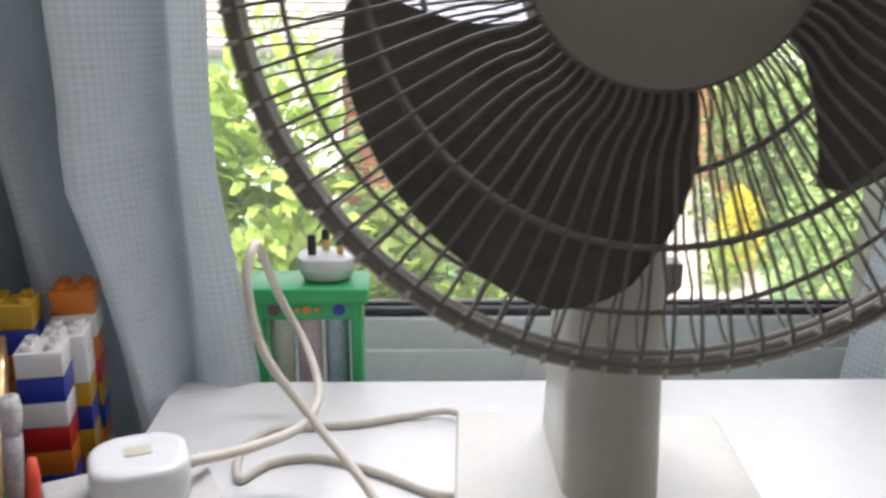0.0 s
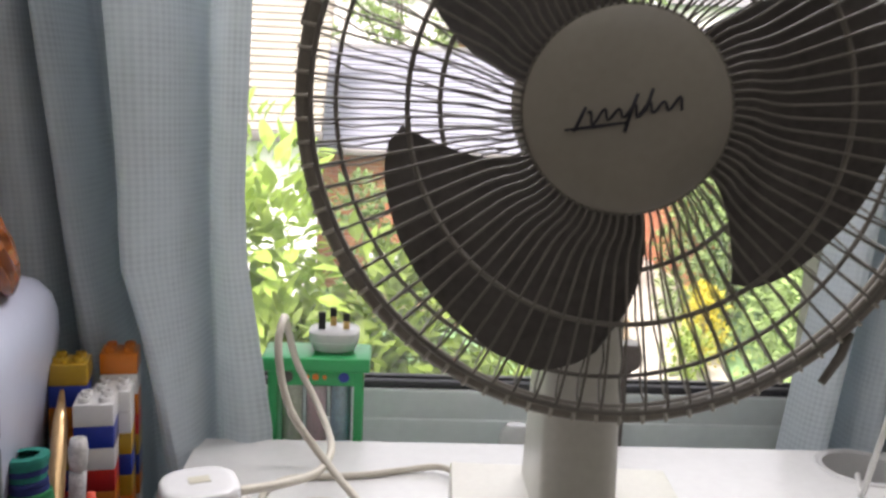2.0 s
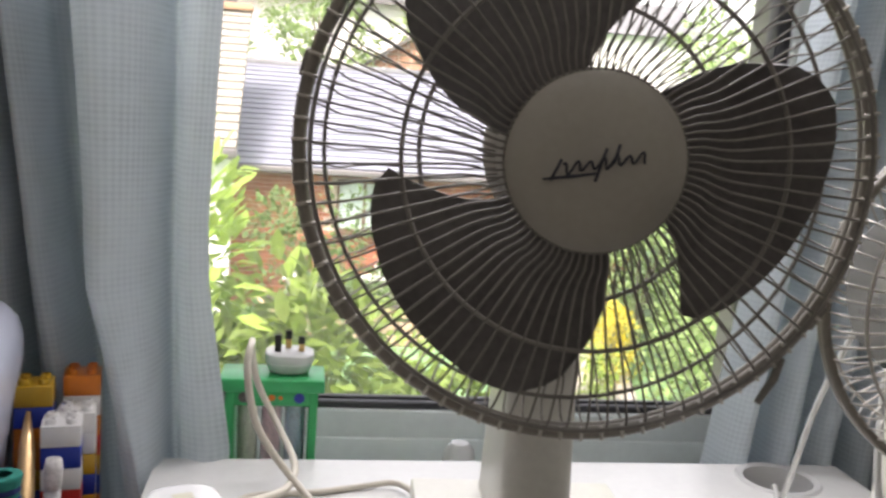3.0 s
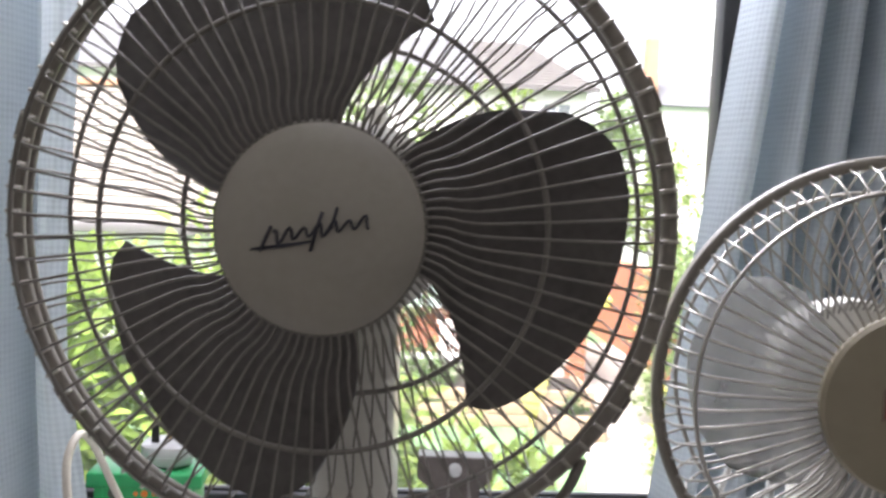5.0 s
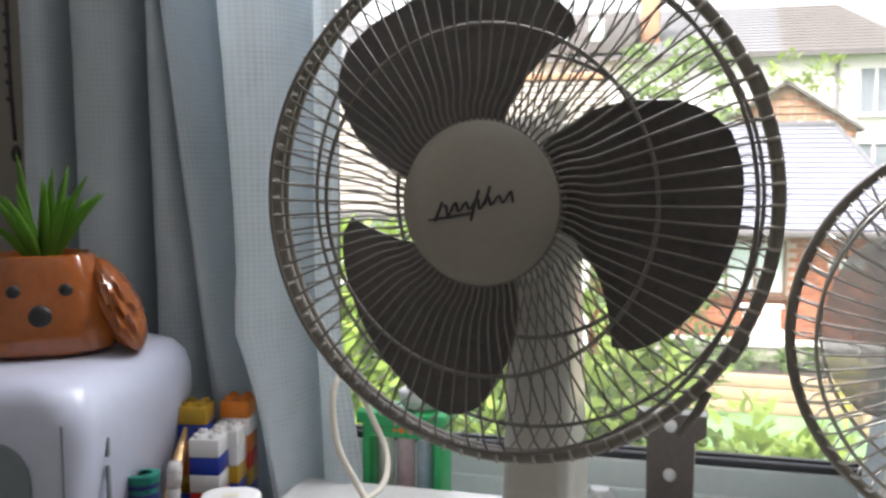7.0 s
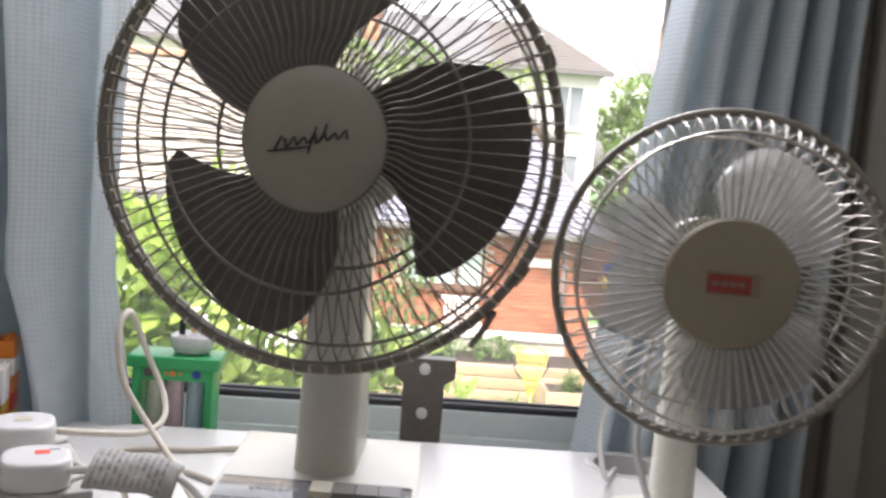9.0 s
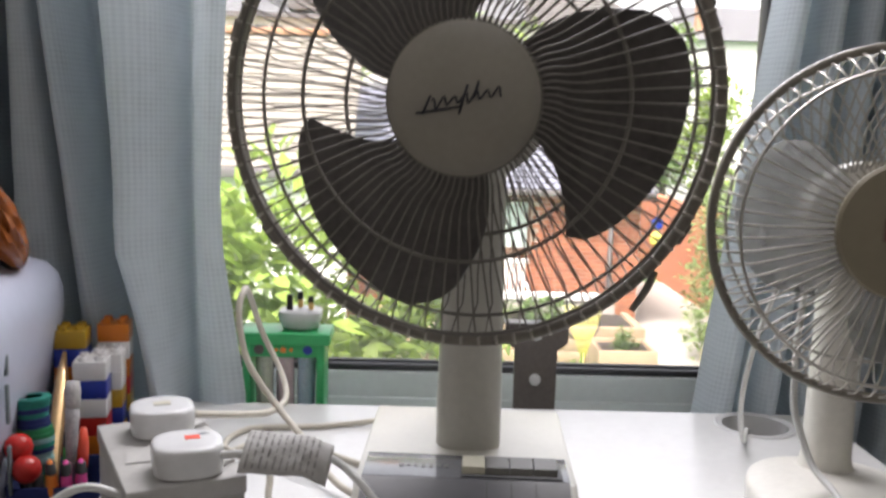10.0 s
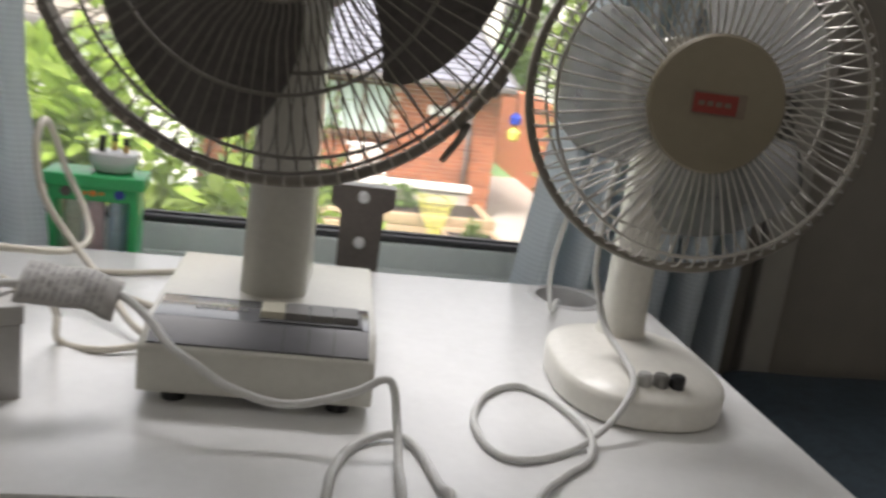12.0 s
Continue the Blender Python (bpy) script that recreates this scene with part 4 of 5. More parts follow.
D = 0.7535
cord("cable", [(0.094, -0.294, 0.834), (0.122, -0.245, 0.818), (0.143, -0.185, 0.802), (0.148, -0.120, 0.797), (0.131, -0.055, 0.808), (0.109, -0.044, 0.848), (0.104, -0.082, 0.893), (0.106, -0.125, 0.911), (0.104, -0.145, 0.890), (0.115, -0.158, 0.845), (0.145, -0.172, 0.806), (0.180, -0.210, 0.782), (0.212, -0.255, 0.762), (0.240, -0.285, 0.757)], 0.0034, CORD, "thick cream cable standing up in a loop over the desk")
cord("cable", [(0.255, -0.208, 0.760), (0.232, -0.192, D), (0.195, -0.164, D), (0.150, -0.140, D), (0.115, -0.147, D), (0.096, -0.170, D), (0.090, -0.130, D), (0.105, -0.098, D), (0.135, -0.090, D), (0.175, -0.085, D), (0.215, -0.072, D), (0.252, -0.075, D + 0.004), (0.275, -0.140, 0.762), (0.290, -0.175, 0.765)], 0.0031, CORD, "cream cable lying behind the fan base")
cord("cable", [(0.138, -0.373, 0.834), (0.165, -0.33, 0.80), (0.160, -0.285, D), (0.195, -0.300, D), (0.235, -0.288, 0.757)], 0.0031, CORD, "cream cable running to the fan base")
cord("cable", [(0.133, -0.390, 0.834), (0.160, -0.400, 0.840), (0.190, -0.390, 0.838), (0.222, -0.380, 0.830), (0.246, -0.395, 0.817), (0.262, -0.412, 0.806), (0.285, -0.428, 0.797), (0.309, -0.436, 0.786), (0.347, -0.441, 0.779), (0.391, -0.440, 0.790), (0.412, -0.435, 0.799), (0.420, -0.438, 0.796), (0.424, -0.448, 0.775), (0.424, -0.480, 0.757), (0.422, -0.522, D), (0.422, -0.540, 0.70)], 0.0031, CORDGREY, "white cable draped before the fan and over the desk edge")
cord("cable", [(0.372, -0.540, 0.70), (0.374, -0.520, D), (0.381, -0.480, D), (0.398, -0.445, D), (0.424, -0.431, D + 0.002), (0.441, -0.447, D), (0.450, -0.500, D), (0.455, -0.522, D), (0.456, -0.540, 0.70)], 0.0034, CORDGREY, "grey-white cable looping at the desk edge")
cord("cable", [(0.632, -0.262, 0.99), (0.618, -0.272, 0.93), (0.610, -0.290, 0.862), (0.613, -0.300, 0.835), (0.620, -0.316, 0.808), (0.627, -0.345, 0.796), (0.625, -0.382, 0.786), (0.602, -0.410, 0.768), (0.566, -0.435, D), (0.520, -0.458, D), (0.497, -0.444, D), (0.493, -0.395, D), (0.513, -0.345, D), (0.545, -0.322, D), (0.568, -0.345, D), (0.579, -0.388, D + 0.003), (0.580, -0.424, D + 0.004), (0.568, -0.455, D), (0.540, -0.482, D), (0.512, -0.520, D), (0.503, -0.545, 0.70)], 0.0030, CORDGREY, "white cable of the small fan curled on the desk")
cord("cable", [(0.640, -0.215, 1.00), (0.622, -0.205, 0.94), (0.608, -0.195, 0.88), (0.606, -0.178, 0.82), (0.632, -0.120, 0.76), (0.658, -0.062, 0.752), (0.671, -0.046, 0.70)], 0.0026, CORDGREY, "white cable going down the cable hole")
cord("cable", [(-0.075, -0.44, 0.70), (-0.03, -0.43, 0.76), (0.01, -0.42, 0.795), (0.045, -0.418, 0.818), (0.068, -0.410, 0.812), (0.078, -0.400, 0.80)], 0.0031, CORDGREY, "white cable arching beside the box")

TEXTGREY = mat("print_grey", (0.27, 0.26, 0.25), 0.8, vary=0.1)
lb = thing("cable_label", pose(0.192, -0.388, 0.836, 27, 8, 12), "curled white paper label wrapped on a cable", "label")
def paper(x, q, lift=0.0):
    """Crumpled sheet draped over the cable; q runs across it from -1 to 1."""
    crease = 0.0022 * noise.noise((x * 70, q * 1.6, 3.0)) + 0.0010 * noise.noise((x * 190, q * 4, 9.0))
    return (x + 0.004 * q, 0.0215 * q * (1 - 2.2 * max(0, x - 0.010)), 0.0085 - 0.0095 * q * q - 0.9 * max(0, x - 0.012) ** 1.2 + crease + lift)


def paper_strip(x0, x1, q0, q1, nx, nq, lift=0.0):
    bm = bmesh.new()
    rows = [[bm.verts.new(paper(x, q, lift)) for x in np.linspace(x0, x1, nx)] for q in np.linspace(q0, q1, nq)]
    for a, b in zip(rows, rows[1:]):
        for k in range(nx - 1):
            bm.faces.new((a[k], a[k + 1], b[k + 1], b[k]))
    return smooth(bm, 80)


sheet = part("paper", paper_strip(-0.034, 0.032, -1, 1, 22, 16), CARD, lb)
so = sheet.modifiers.new("thickness", "SOLIDIFY")
so.thickness = 0.0006
words = random.Random(6)
for k in range(11):
    x, q = -0.0305 + 0.0050 * k, -0.88
    while q < 0.8:
        ln = words.uniform(0.12, 0.5)
        part("text_bar", paper_strip(x, x + 0.0016, q, min(0.88, q + ln), 3, 8, 0.0004), TEXTGREY, lb)
        q += ln + 0.10

# ---- things on the window sill ----
tm = thing("sand_timer", pose(0.1212, 0.056, ZS) @ Matrix.Diagonal((1.045, 1, 1, 1)), "green wooden timer with three coloured sand tubes", "sand timer")
part("top_board", box(0.107, 0.060, 0.0145, 0, 0, 0.160, 0.002), GREEN, tm)
part("front_rail", box(0.094, 0.005, 0.016, 0, -0.023, 0.144, 0.001), GREEN, tm)
part("base_board", box(0.107, 0.060, 0.012, 0, 0, 0, 0.002), GREEN, tm)
for sx in (-1, 1):
    part("side_board", box(0.009, 0.052, 0.148, sx * 0.0425, 0, 0.012, 0.0012), GREEN, tm)
for k, m in enumerate((SANDG, SANDP, SANDB)):
    tb = part("tube", lathe([(0.0105, 0.012), (0.0105, 0.1595)], 24, m=Matrix.Translation((-0.0245 + 0.0245 * k, -0.006, 0))), TUBE, tm, "clear plastic tube")
    part("sand", lathe([(0, 0.0125), (0.0098, 0.0125), (0.0098, 0.139), (0.008, 0.142), (0, 0.143)], 24, m=Matrix.Translation((-0.0245 + 0.0245 * k, -0.006, 0))), m, tb)
for x, m, r in ((-0.028, SHADEANDDOT, 0.006), (0.0, ORANGEP, 0.0035), (0.028, BLUE, 0.0055), (-0.008, ORANGEP, 0.0022), (0.009, ORANGEP, 0.0022)):
    part("painted_dot", lathe([(0, 0.0), (r, 0.0), (r, 0.0008), (0, 0.0008)], 16, m=Matrix.Translation((x, -0.0254, 0.1535)) @ Matrix.Rotation(radians(90), 4, "X")), m, tm)

pl = thing("plug", pose(0.138, 0.062, ZS + 0.1746), "white three-pin plug lying pins up on the timer", "plug")
part("body", loft([[(x, y, z) for x, y in rounded(w, d, 0.017, 6)] for w, d, z in ((0.034, 0.032, 0), (0.044, 0.040, 0.002), (0.050, 0.045, 0.010), (0.052, 0.047, 0.012), (0.0515, 0.0465, 0.0128), (0.053, 0.048, 0.014), (0.053, 0.048, 0.022), (0.050, 0.045, 0.0235))]), WHITE, pl)
for x, y, w, d, hh, base in ((-0.013, -0.006, 0.0075, 0.004, 0.019, BLACK), (-0.002, 0.010, 0.0063, 0.004, 0.020, BRASS), (0.0125, -0.003, 0.0063, 0.004, 0.017, BRASS)):
    pn = part("pin", box(w, d, hh, x, y, 0.0234, 0.0006), base, pl)
    if base is BRASS:
        part("pin_tip", box(w + 0.0005, d + 0.0005, hh * 0.5, x, y, 0.0234 + hh * 0.5, 0.0006), BLACK, pn)

lt = thing("letter_ornament", pose(0.434, 0.092, ZS, 0, 0, -4) @ Matrix.Diagonal((1, 1, 1.065, 1)), "brown letter-shaped light ornament with round bulb holes", "ornament")
serif = [(-0.040, 0.1715), (-0.040, 0.151), (-0.038, 0.148), (-0.027, 0.141), (-0.026, 0.030), (-0.038, 0.024), (-0.040, 0.021), (-0.040, 0), (0.040, 0), (0.040, 0.021), (0.038, 0.024), (0.026, 0.030), (0.027, 0.141), (0.038, 0.148), (0.040, 0.151), (0.040, 0.1715)]
part("face", prism(serif, 0.004, m=Matrix.Translation((0, -0.012, 0)) @ Matrix.Rotation(radians(90), 4, "X")), LETTER, lt)
part("shell", prism([(x * 0.995, max(0.0, y - 0.0005)) for x, y in serif], 0.024, m=Matrix.Translation((0, 0.0125, 0)) @ Matrix.Rotation(radians(90), 4, "X")), LETTERSIDE, lt, "pale grey sides")
for z in (0.159, 0.104, 0.047):
    part("bulb", lathe([(0.0075, 0.0), (0.0070, 0.002), (0.0045, 0.004), (0, 0.005)], 24, m=Matrix.Translation((0, -0.0158, z)) @ Matrix.Rotation(radians(90), 4, "X")), WHITE, lt, "round white bulb")

kn = thing("white_stopper", pose(0.349, 0.13, ZS), "small rounded white plastic object on the sill", "ornament")
part("dome", lathe([(0, 0), (0.019, 0), (0.0205, 0.045), (0.018, 0.060), (0.011, 0.068), (0, 0.070)], 28), WHITE, kn)

# ---- right of the desk ----
bed = thing("bed", pose(1.41, -0.75, 0), "low bed under a dark teal cover", "bed")
part("frame", box(0.96, 1.58, 0.30, 0, 0, 0.0, 0.01), CABINET, bed)
cov = bmesh.new()
bmesh.ops.create_grid(cov, x_segments=40, y_segments=60, size=0.5, matrix=Matrix.Diagonal((1.0, 1.64, 1, 1)))
for v in cov.verts:
    e = max(0, abs(v.co.x) / 0.5 - 0.9) * 10
    e2 = max(0, abs(v.co.y) / 0.82 - 0.94) * 10
    v.co.z = 0.645 + 0.012 * noise.noise((v.co.x * 5, v.co.y * 5, 0)) - 0.07 * min(1, e) ** 2 - 0.05 * min(1, e2) ** 2
ex = bmesh.ops.extrude_face_region(cov, geom=list(cov.faces))
for v in [g for g in ex["geom"] if isinstance(g, bmesh.types.BMVert)]:
    v.co.z = 0.30
bmesh.ops.recalc_face_normals(cov, faces=cov.faces)
part("cover", smooth(cov, 60), TEALDARK, bed, "dark teal bed cover")

# ---- blind cord on the wall ----
bc = thing("blind_cord", pose(-0.344, -0.046, -0.036), "black beaded blind cord hanging by the wall", "cord")
part("string", sweep([(0, 0, 2.2), (-0.002, 0, 1.6), (0.001, 0, 1.25), (0.004, 0, 1.19)], 0.0026, 6), BLACK, bc)
for k in range(24):
    part("bead", lathe([(0, -0.0045), (0.0045, -0.002), (0.0045, 0.002), (0, 0.0045)], 10, m=Matrix.Translation((-0.001, 0, 1.24 + 0.02 * k))), BLACK, bc)
part("pull", lathe([(0, -0.012), (0.005, -0.008), (0.0065, 0), (0.004, 0.008), (0, 0.011)], 16, m=Matrix.Translation((0.005, 0, 1.175))), BLACK, bc)

# ---- outdoors ----
LEAF1 = leafy("bright_leaf", (0.245, 0.345, 0.07), 0.55)
LEAF2 = leafy("dark_leaf", (0.12, 0.19, 0.06), 0.4)
LEAF3 = leafy("hedge_leaf", (0.22, 0.31, 0.11), 0.45)
FLOWER = leafy("yellow_flower", (0.58, 0.50, 0.05), 0.2)
BARK = mat("bark", (0.10, 0.075, 0.05), 0.9, vary=0.3, scale=12, bump=0.5, bscale=40)
GRASS = mat("lawn", (0.12, 0.23, 0.095), 0.9, vary=0.45, scale=3, bump=0.6, bscale=80)
PAVING = mat("paving", (0.35, 0.32, 0.285), 0.9, vary=0.15, scale=3, bump=0.3, bscale=40)
BRICK = mat("orange_brickwork", (0.36, 0.125, 0.062), 0.85, vary=0.2, scale=9, rand=0.45, bump=0.3, bscale=60)
MORTAR = mat("mortar", (0.46, 0.38, 0.31), 0.95, vary=0.1, scale=8)
SLATE = mat("blue_slate", (0.155, 0.16, 0.195), 0.55, vary=0.1, scale=5, rand=0.10)
SLATEDARK = mat("brown_slate", (0.095, 0.085, 0.078), 0.7, vary=0.15, scale=2, rand=0.15)
SLATEGREY = mat("grey_slate", (0.12, 0.12, 0.125), 0.7, vary=0.12, scale=2, rand=0.12)
PALETILE = mat("pale_tile", (0.215, 0.195, 0.165), 0.85, vary=0.12, scale=4, rand=0.15)
RENDERW = mat("white_render", (0.62, 0.61, 0.585), 0.9, vary=0.04, scale=1)
TILEHUNG = mat("terracotta_tile", (0.34, 0.18, 0.105), 0.85, vary=0.2, scale=3, rand=0.25)
WOODBED = mat("sleeper_wood", (0.30, 0.215, 0.135), 0.8, vary=0.2, scale=6)
WINFRAME = mat("brown_window_frame", (0.10, 0.05, 0.03), 0.5, vary=0.15)
WINPALE = mat("curtained_pane", (0.42, 0.50, 0.48), 0.25, vary=0.1, scale=4)
WINDARK = mat("dark_pane", (0.16, 0.18, 0.20), 0.2, vary=0.2, scale=3)
GUTTER = mat("dark_gutter", (0.10, 0.09, 0.09), 0.5, vary=0.1)
NETY = mat("yellow_net", (0.55, 0.50, 0.10), 0.5, vary=0.1)
GZ = -2.5

gr = bmesh.new()
bmesh.ops.create_grid(gr, x_segments=1, y_segments=1, size=1, matrix=Matrix.Translation((0, 400, GZ)) @ Matrix.Diagonal((900, 1400, 1, 1)))
structure("ground", gr, GRASS, "green lawn reaching away from the house", "ground")
structure("wall_lower_storey", box(3.6, 3.9, 2.395, 0.7, -1.55, GZ), BRICK, "brick lower storey under the room", "wall")
structure("pavement", loft([[(2.45, 7.0, z), (3.75, 7.0, z), (7.3, 20.0, z), (5.0, 20.0, z)] for z in (GZ - 0.02, GZ + 0.04)]), PAVING, "pale concrete garden path", "path")


def leaves(rnd, centres, count, size, up=0.3, flat=0.5):
    """Many folded leaf blades scattered round clump centres, as vertex and face lists."""
    verts, faces = [], []
    for _ in range(count):
        c, rad = rnd.choice(centres)
        d = Vector((rnd.gauss(0, 1), rnd.gauss(0, 1), rnd.gauss(0, 1))).normalized() * rad * rnd.uniform(0.35, 1.0) ** 0.6
        p = Vector(c) + d
        ln = size * rnd.uniform(0.6, 1.3)
        along = (d.normalized() + Vector((rnd.uniform(-.8, .8), rnd.uniform(-.8, .8), rnd.uniform(-.6, .6) + up))).normalized()
        side = along.cross(Vector((rnd.uniform(-.4, .4), rnd.uniform(-.4, .4), 1))).normalized() * ln * 0.24
        nrm = side.cross(along).normalized()
        b = len(verts)
        droop = nrm * ln * rnd.uniform(-0.05, -0.25)
        verts += [p, p + along * ln * 0.35 + side + nrm * ln * 0.06, p + along * ln * 0.72 + side * 0.75 + droop * 0.4, p + along * ln + droop, p + along * ln * 0.72 - side * 0.75 + droop * 0.4, p + along * ln * 0.35 - side + nrm * ln * 0.06, p + along * ln * 0.5]
        faces += [(b, b + 1, b + 6), (b + 1, b + 2, b + 6), (b + 2, b + 3, b + 6), (b + 3, b + 4, b + 6), (b + 4, b + 5, b + 6), (b + 5, b, b + 6)]
    return verts, faces


def foliage(name, rnd, centres, count, size, material, parent, up=0.3):
    v, f = leaves(rnd, centres, count, size, up)
    me = bpy.data.meshes.new(name)
    me.from_pydata(v, [], f)
    return link(name, me, material, parent)


def bush(name, x, y, z, clumps, count, size, material, label, seed, spread, height, stems=5, category="shrub", crad=0.3, taper=0.4):
    rnd = random.Random(seed)
    ob = thing(name, pose(x, y, z), label, category)
    centres = []
    for _ in range(clumps):
        h = rnd.uniform(0.05, 1.0)
        r = (1 - h * taper) * rnd.uniform(0, 1) ** 0.5
        a = rnd.uniform(0, 6.283)
        centres.append(((spread[0] * r * math.cos(a), spread[1] * r * math.sin(a), height * h), crad * rnd.uniform(0.6, 1.2)))
    for k in range(stems):
        c = centres[k % len(centres)][0]
        part("stem", sweep(spline([(c[0] * 0.15, c[1] * 0.15, 0), (c[0] * 0.4, c[1] * 0.5, c[2] * 0.5), c], 4), [0.03 * height / 3 * (1 - 0.085 * i) for i in range(9)], 6), BARK, ob)
    foliage("crown", rnd, centres, count, size, material, ob)
    return ob


# near shrub with broad pale leaves
bush("shrub", -0.95, 3.3, GZ, 90, 6500, 0.14, LEAF1, "tall shrub with broad bright green leaves outside the window", 3, (1.15, 0.8), 3.25, 10, crad=0.34, taper=0.45)
bush("shrub", -0.05, 2.9, GZ, 60, 4200, 0.13, LEAF1, "bright green leafy shrub under the window", 8, (0.55, 0.5), 2.75, 8, crad=0.28, taper=0.3)
bush("shrub", 0.62, 3.1, GZ, 34, 1800, 0.12, LEAF1, "low yellow-green shrub under the window", 9, (0.40, 0.4), 2.45, 6, crad=0.2, taper=0.2)
bush("shrub", 0.88, 3.7, GZ, 40, 2200, 0.11, LEAF1, "low leafy garden plants by the sill", 11, (0.36, 0.5), 2.20, 6, crad=0.2, taper=0.15)
bush("shrub", 0.22, 6.6, GZ, 70, 5200, 0.075, LEAF2, "dense darker green rounded garden shrub", 5, (0.58, 0.55), 2.72, 6, crad=0.26, taper=0.3)
bush("shrub", -1.6, 8.2, GZ, 40, 2200, 0.12, LEAF3, "mid-green leafy garden shrub", 6, (1.2, 0.9), 2.6, 6, crad=0.4)
for k, (hx, hy) in enumerate(((4.75, 6.8), (5.1, 8.5), (5.30, 12.3), (5.75, 13.8), (6.2, 15.3))):
    bush("hedge", hx, hy, GZ, 60, 3600, 0.11, LEAF3, "leafy hedge beside the garden path", 20 + k, (1.0, 1.0), 2.75 - 0.05 * k, 4, "hedge", 0.4, 0.12)
for k in range(3):
    hy = 8.5 + 2.6 * k
    bush("tall_hedge", 0.28 + 0.375 * (hy + 1) + (1.9, 1.2, 1.2)[k], hy, GZ, 60, 3000, 0.14, LEAF3, "tall pale green hedge behind the path", 30 + k, (1.1, 1.0), 5.0, 5, "hedge", 0.5, 0.25)
for k, (fx, fy) in enumerate(((4.40, 10.8), (4.62, 11.3), (4.05, 10.2))):
    bush("flowering_shrub", fx, fy, GZ, 18, 900, 0.07, FLOWER if k < 2 else LEAF1, "yellow flowering shrub by the path", 40 + k, (0.32, 0.3), 1.0 if k < 2 else 0.6, 4, crad=0.2)


def raised(dx, k):
    """Stretches a house upwards from the ground by k and slides it sideways."""
    return pose(dx, 0, GZ * (1 - k)) @ Matrix.Diagonal((1, 1, k, 1))


def roof_rows(name, p00, p10, p01, p11, rows, across, material, parent, lap=0.02, thick=0.012):
    """Courses of tiles on a slope from the eave p00-p10 up to p01-p11, every course a lapped step with upright joints."""
    a, b, c, d = map(Vector, (p00, p10, p01, p11))
    nrm = (b - a).cross(c - a).normalized()
    verts, faces = [], []
    for i in range(rows):
        t0, t1 = i / rows, (i + 1) / rows
        for k in range(across):
            off = 0.5 / across if i % 2 else 0.0
            s0, s1 = min(1, k / across + off), min(1, (k + 1) / across + off)
            if s1 - s0 < 1e-4:
                continue
            s1 -= 0.03 / across
            lo0, lo1 = a.lerp(c, t0), b.lerp(d, t0)
            hi0, hi1 = a.lerp(c, t1), b.lerp(d, t1)
            q = [lo0.lerp(lo1, s0) + nrm * (lap + thick), lo0.lerp(lo1, s1) + nrm * (lap + thick), hi0.lerp(hi1, s1) + nrm * thick, hi0.lerp(hi1, s0) + nrm * thick]
            n = len(verts)
            verts += q + [q[0] - nrm * (lap + thick), q[1] - nrm * (lap + thick)]
            faces += [(n, n + 1, n + 2, n + 3), (n + 4, n + 5, n + 1, n)]
    me = bpy.data.meshes.new(name)
    me.from_pydata(verts, [], faces)
    ob = link(name, me, material, parent)
    ob["kind"] = "stuff"
    return ob


def quad(name, pts, material, parent, thick=0.06):
    bm = bmesh.new()
    vs = [Vector(p) for p in pts]
    n = (vs[1] - vs[0]).cross(vs[2] - vs[0]).normalized() * thick
    return part(name, loft([[v - n for v in vs], vs]), material, parent)


def brick_wall(parent, x0, x1, y, z0, z1, holes=()):
    """Courses of single bricks before a mortar bed; the wall faces -y."""
    verts, faces = [], []
    bw, bh, j = 0.215, 0.065, 0.010
    rows = int((z1 - z0) / (bh + j))
    for i in range(rows):
        z = z0 + i * (bh + j)
        x = x0 - (0.1125 if i % 2 else 0)
        while x < x1:
            a, b = max(x, x0), min(x + bw, x1)
            x += bw + j
            if b - a < 0.03 or any(hx0 < b and hx1 > a and hz0 < z + bh and hz1 > z for hx0, hx1, hz0, hz1 in holes):
                continue
            n = len(verts)
            o = 0.012
            verts += [(a, y - o, z), (b, y - o, z), (b, y - o, z + bh), (a, y - o, z + bh), (a, y, z), (b, y, z), (b, y, z + bh), (a, y, z + bh)]
            faces += [(n, n + 1, n + 2, n + 3), (n + 4, n, n + 3, n + 7), (n + 1, n + 5, n + 6, n + 2), (n + 3, n + 2, n + 6, n + 7), (n + 4, n + 5, n + 1, n)]
    me = bpy.data.meshes.new("brickwork")
    me.from_pydata(verts, [], faces)
    ob = link("brickwork", me, BRICK, parent)
    ob["kind"] = "stuff"
    return ob


def house_window(parent, x, z, w, h, y, panes=2, material=WINPALE, framemat=WINFRAME):
    win = new("window")
    win.parent = parent
    fb = box(w, 0.08, 0.05, x, y, z)
    box(w, 0.08, 0.05, x, y, z + h - 0.05, bm=fb)
    for k in range(panes + 1):
        box(0.05, 0.08, h, x - w / 2 + 0.025 + (w - 0.05) * k / panes, y - 0.003, z, bm=fb)
    part("frame", fb, framemat, win)
    part("sill", box(w + 0.1, 0.16, 0.05, x, y - 0.03, z - 0.05), framemat, win)
    for k in range(panes):
        pw = (w - 0.05) / panes
        part("pane", box(pw - 0.05, 0.02, h - 0.1, x - w / 2 + 0.025 + pw * (k + 0.5), y + 0.03, z + 0.05), material, win)


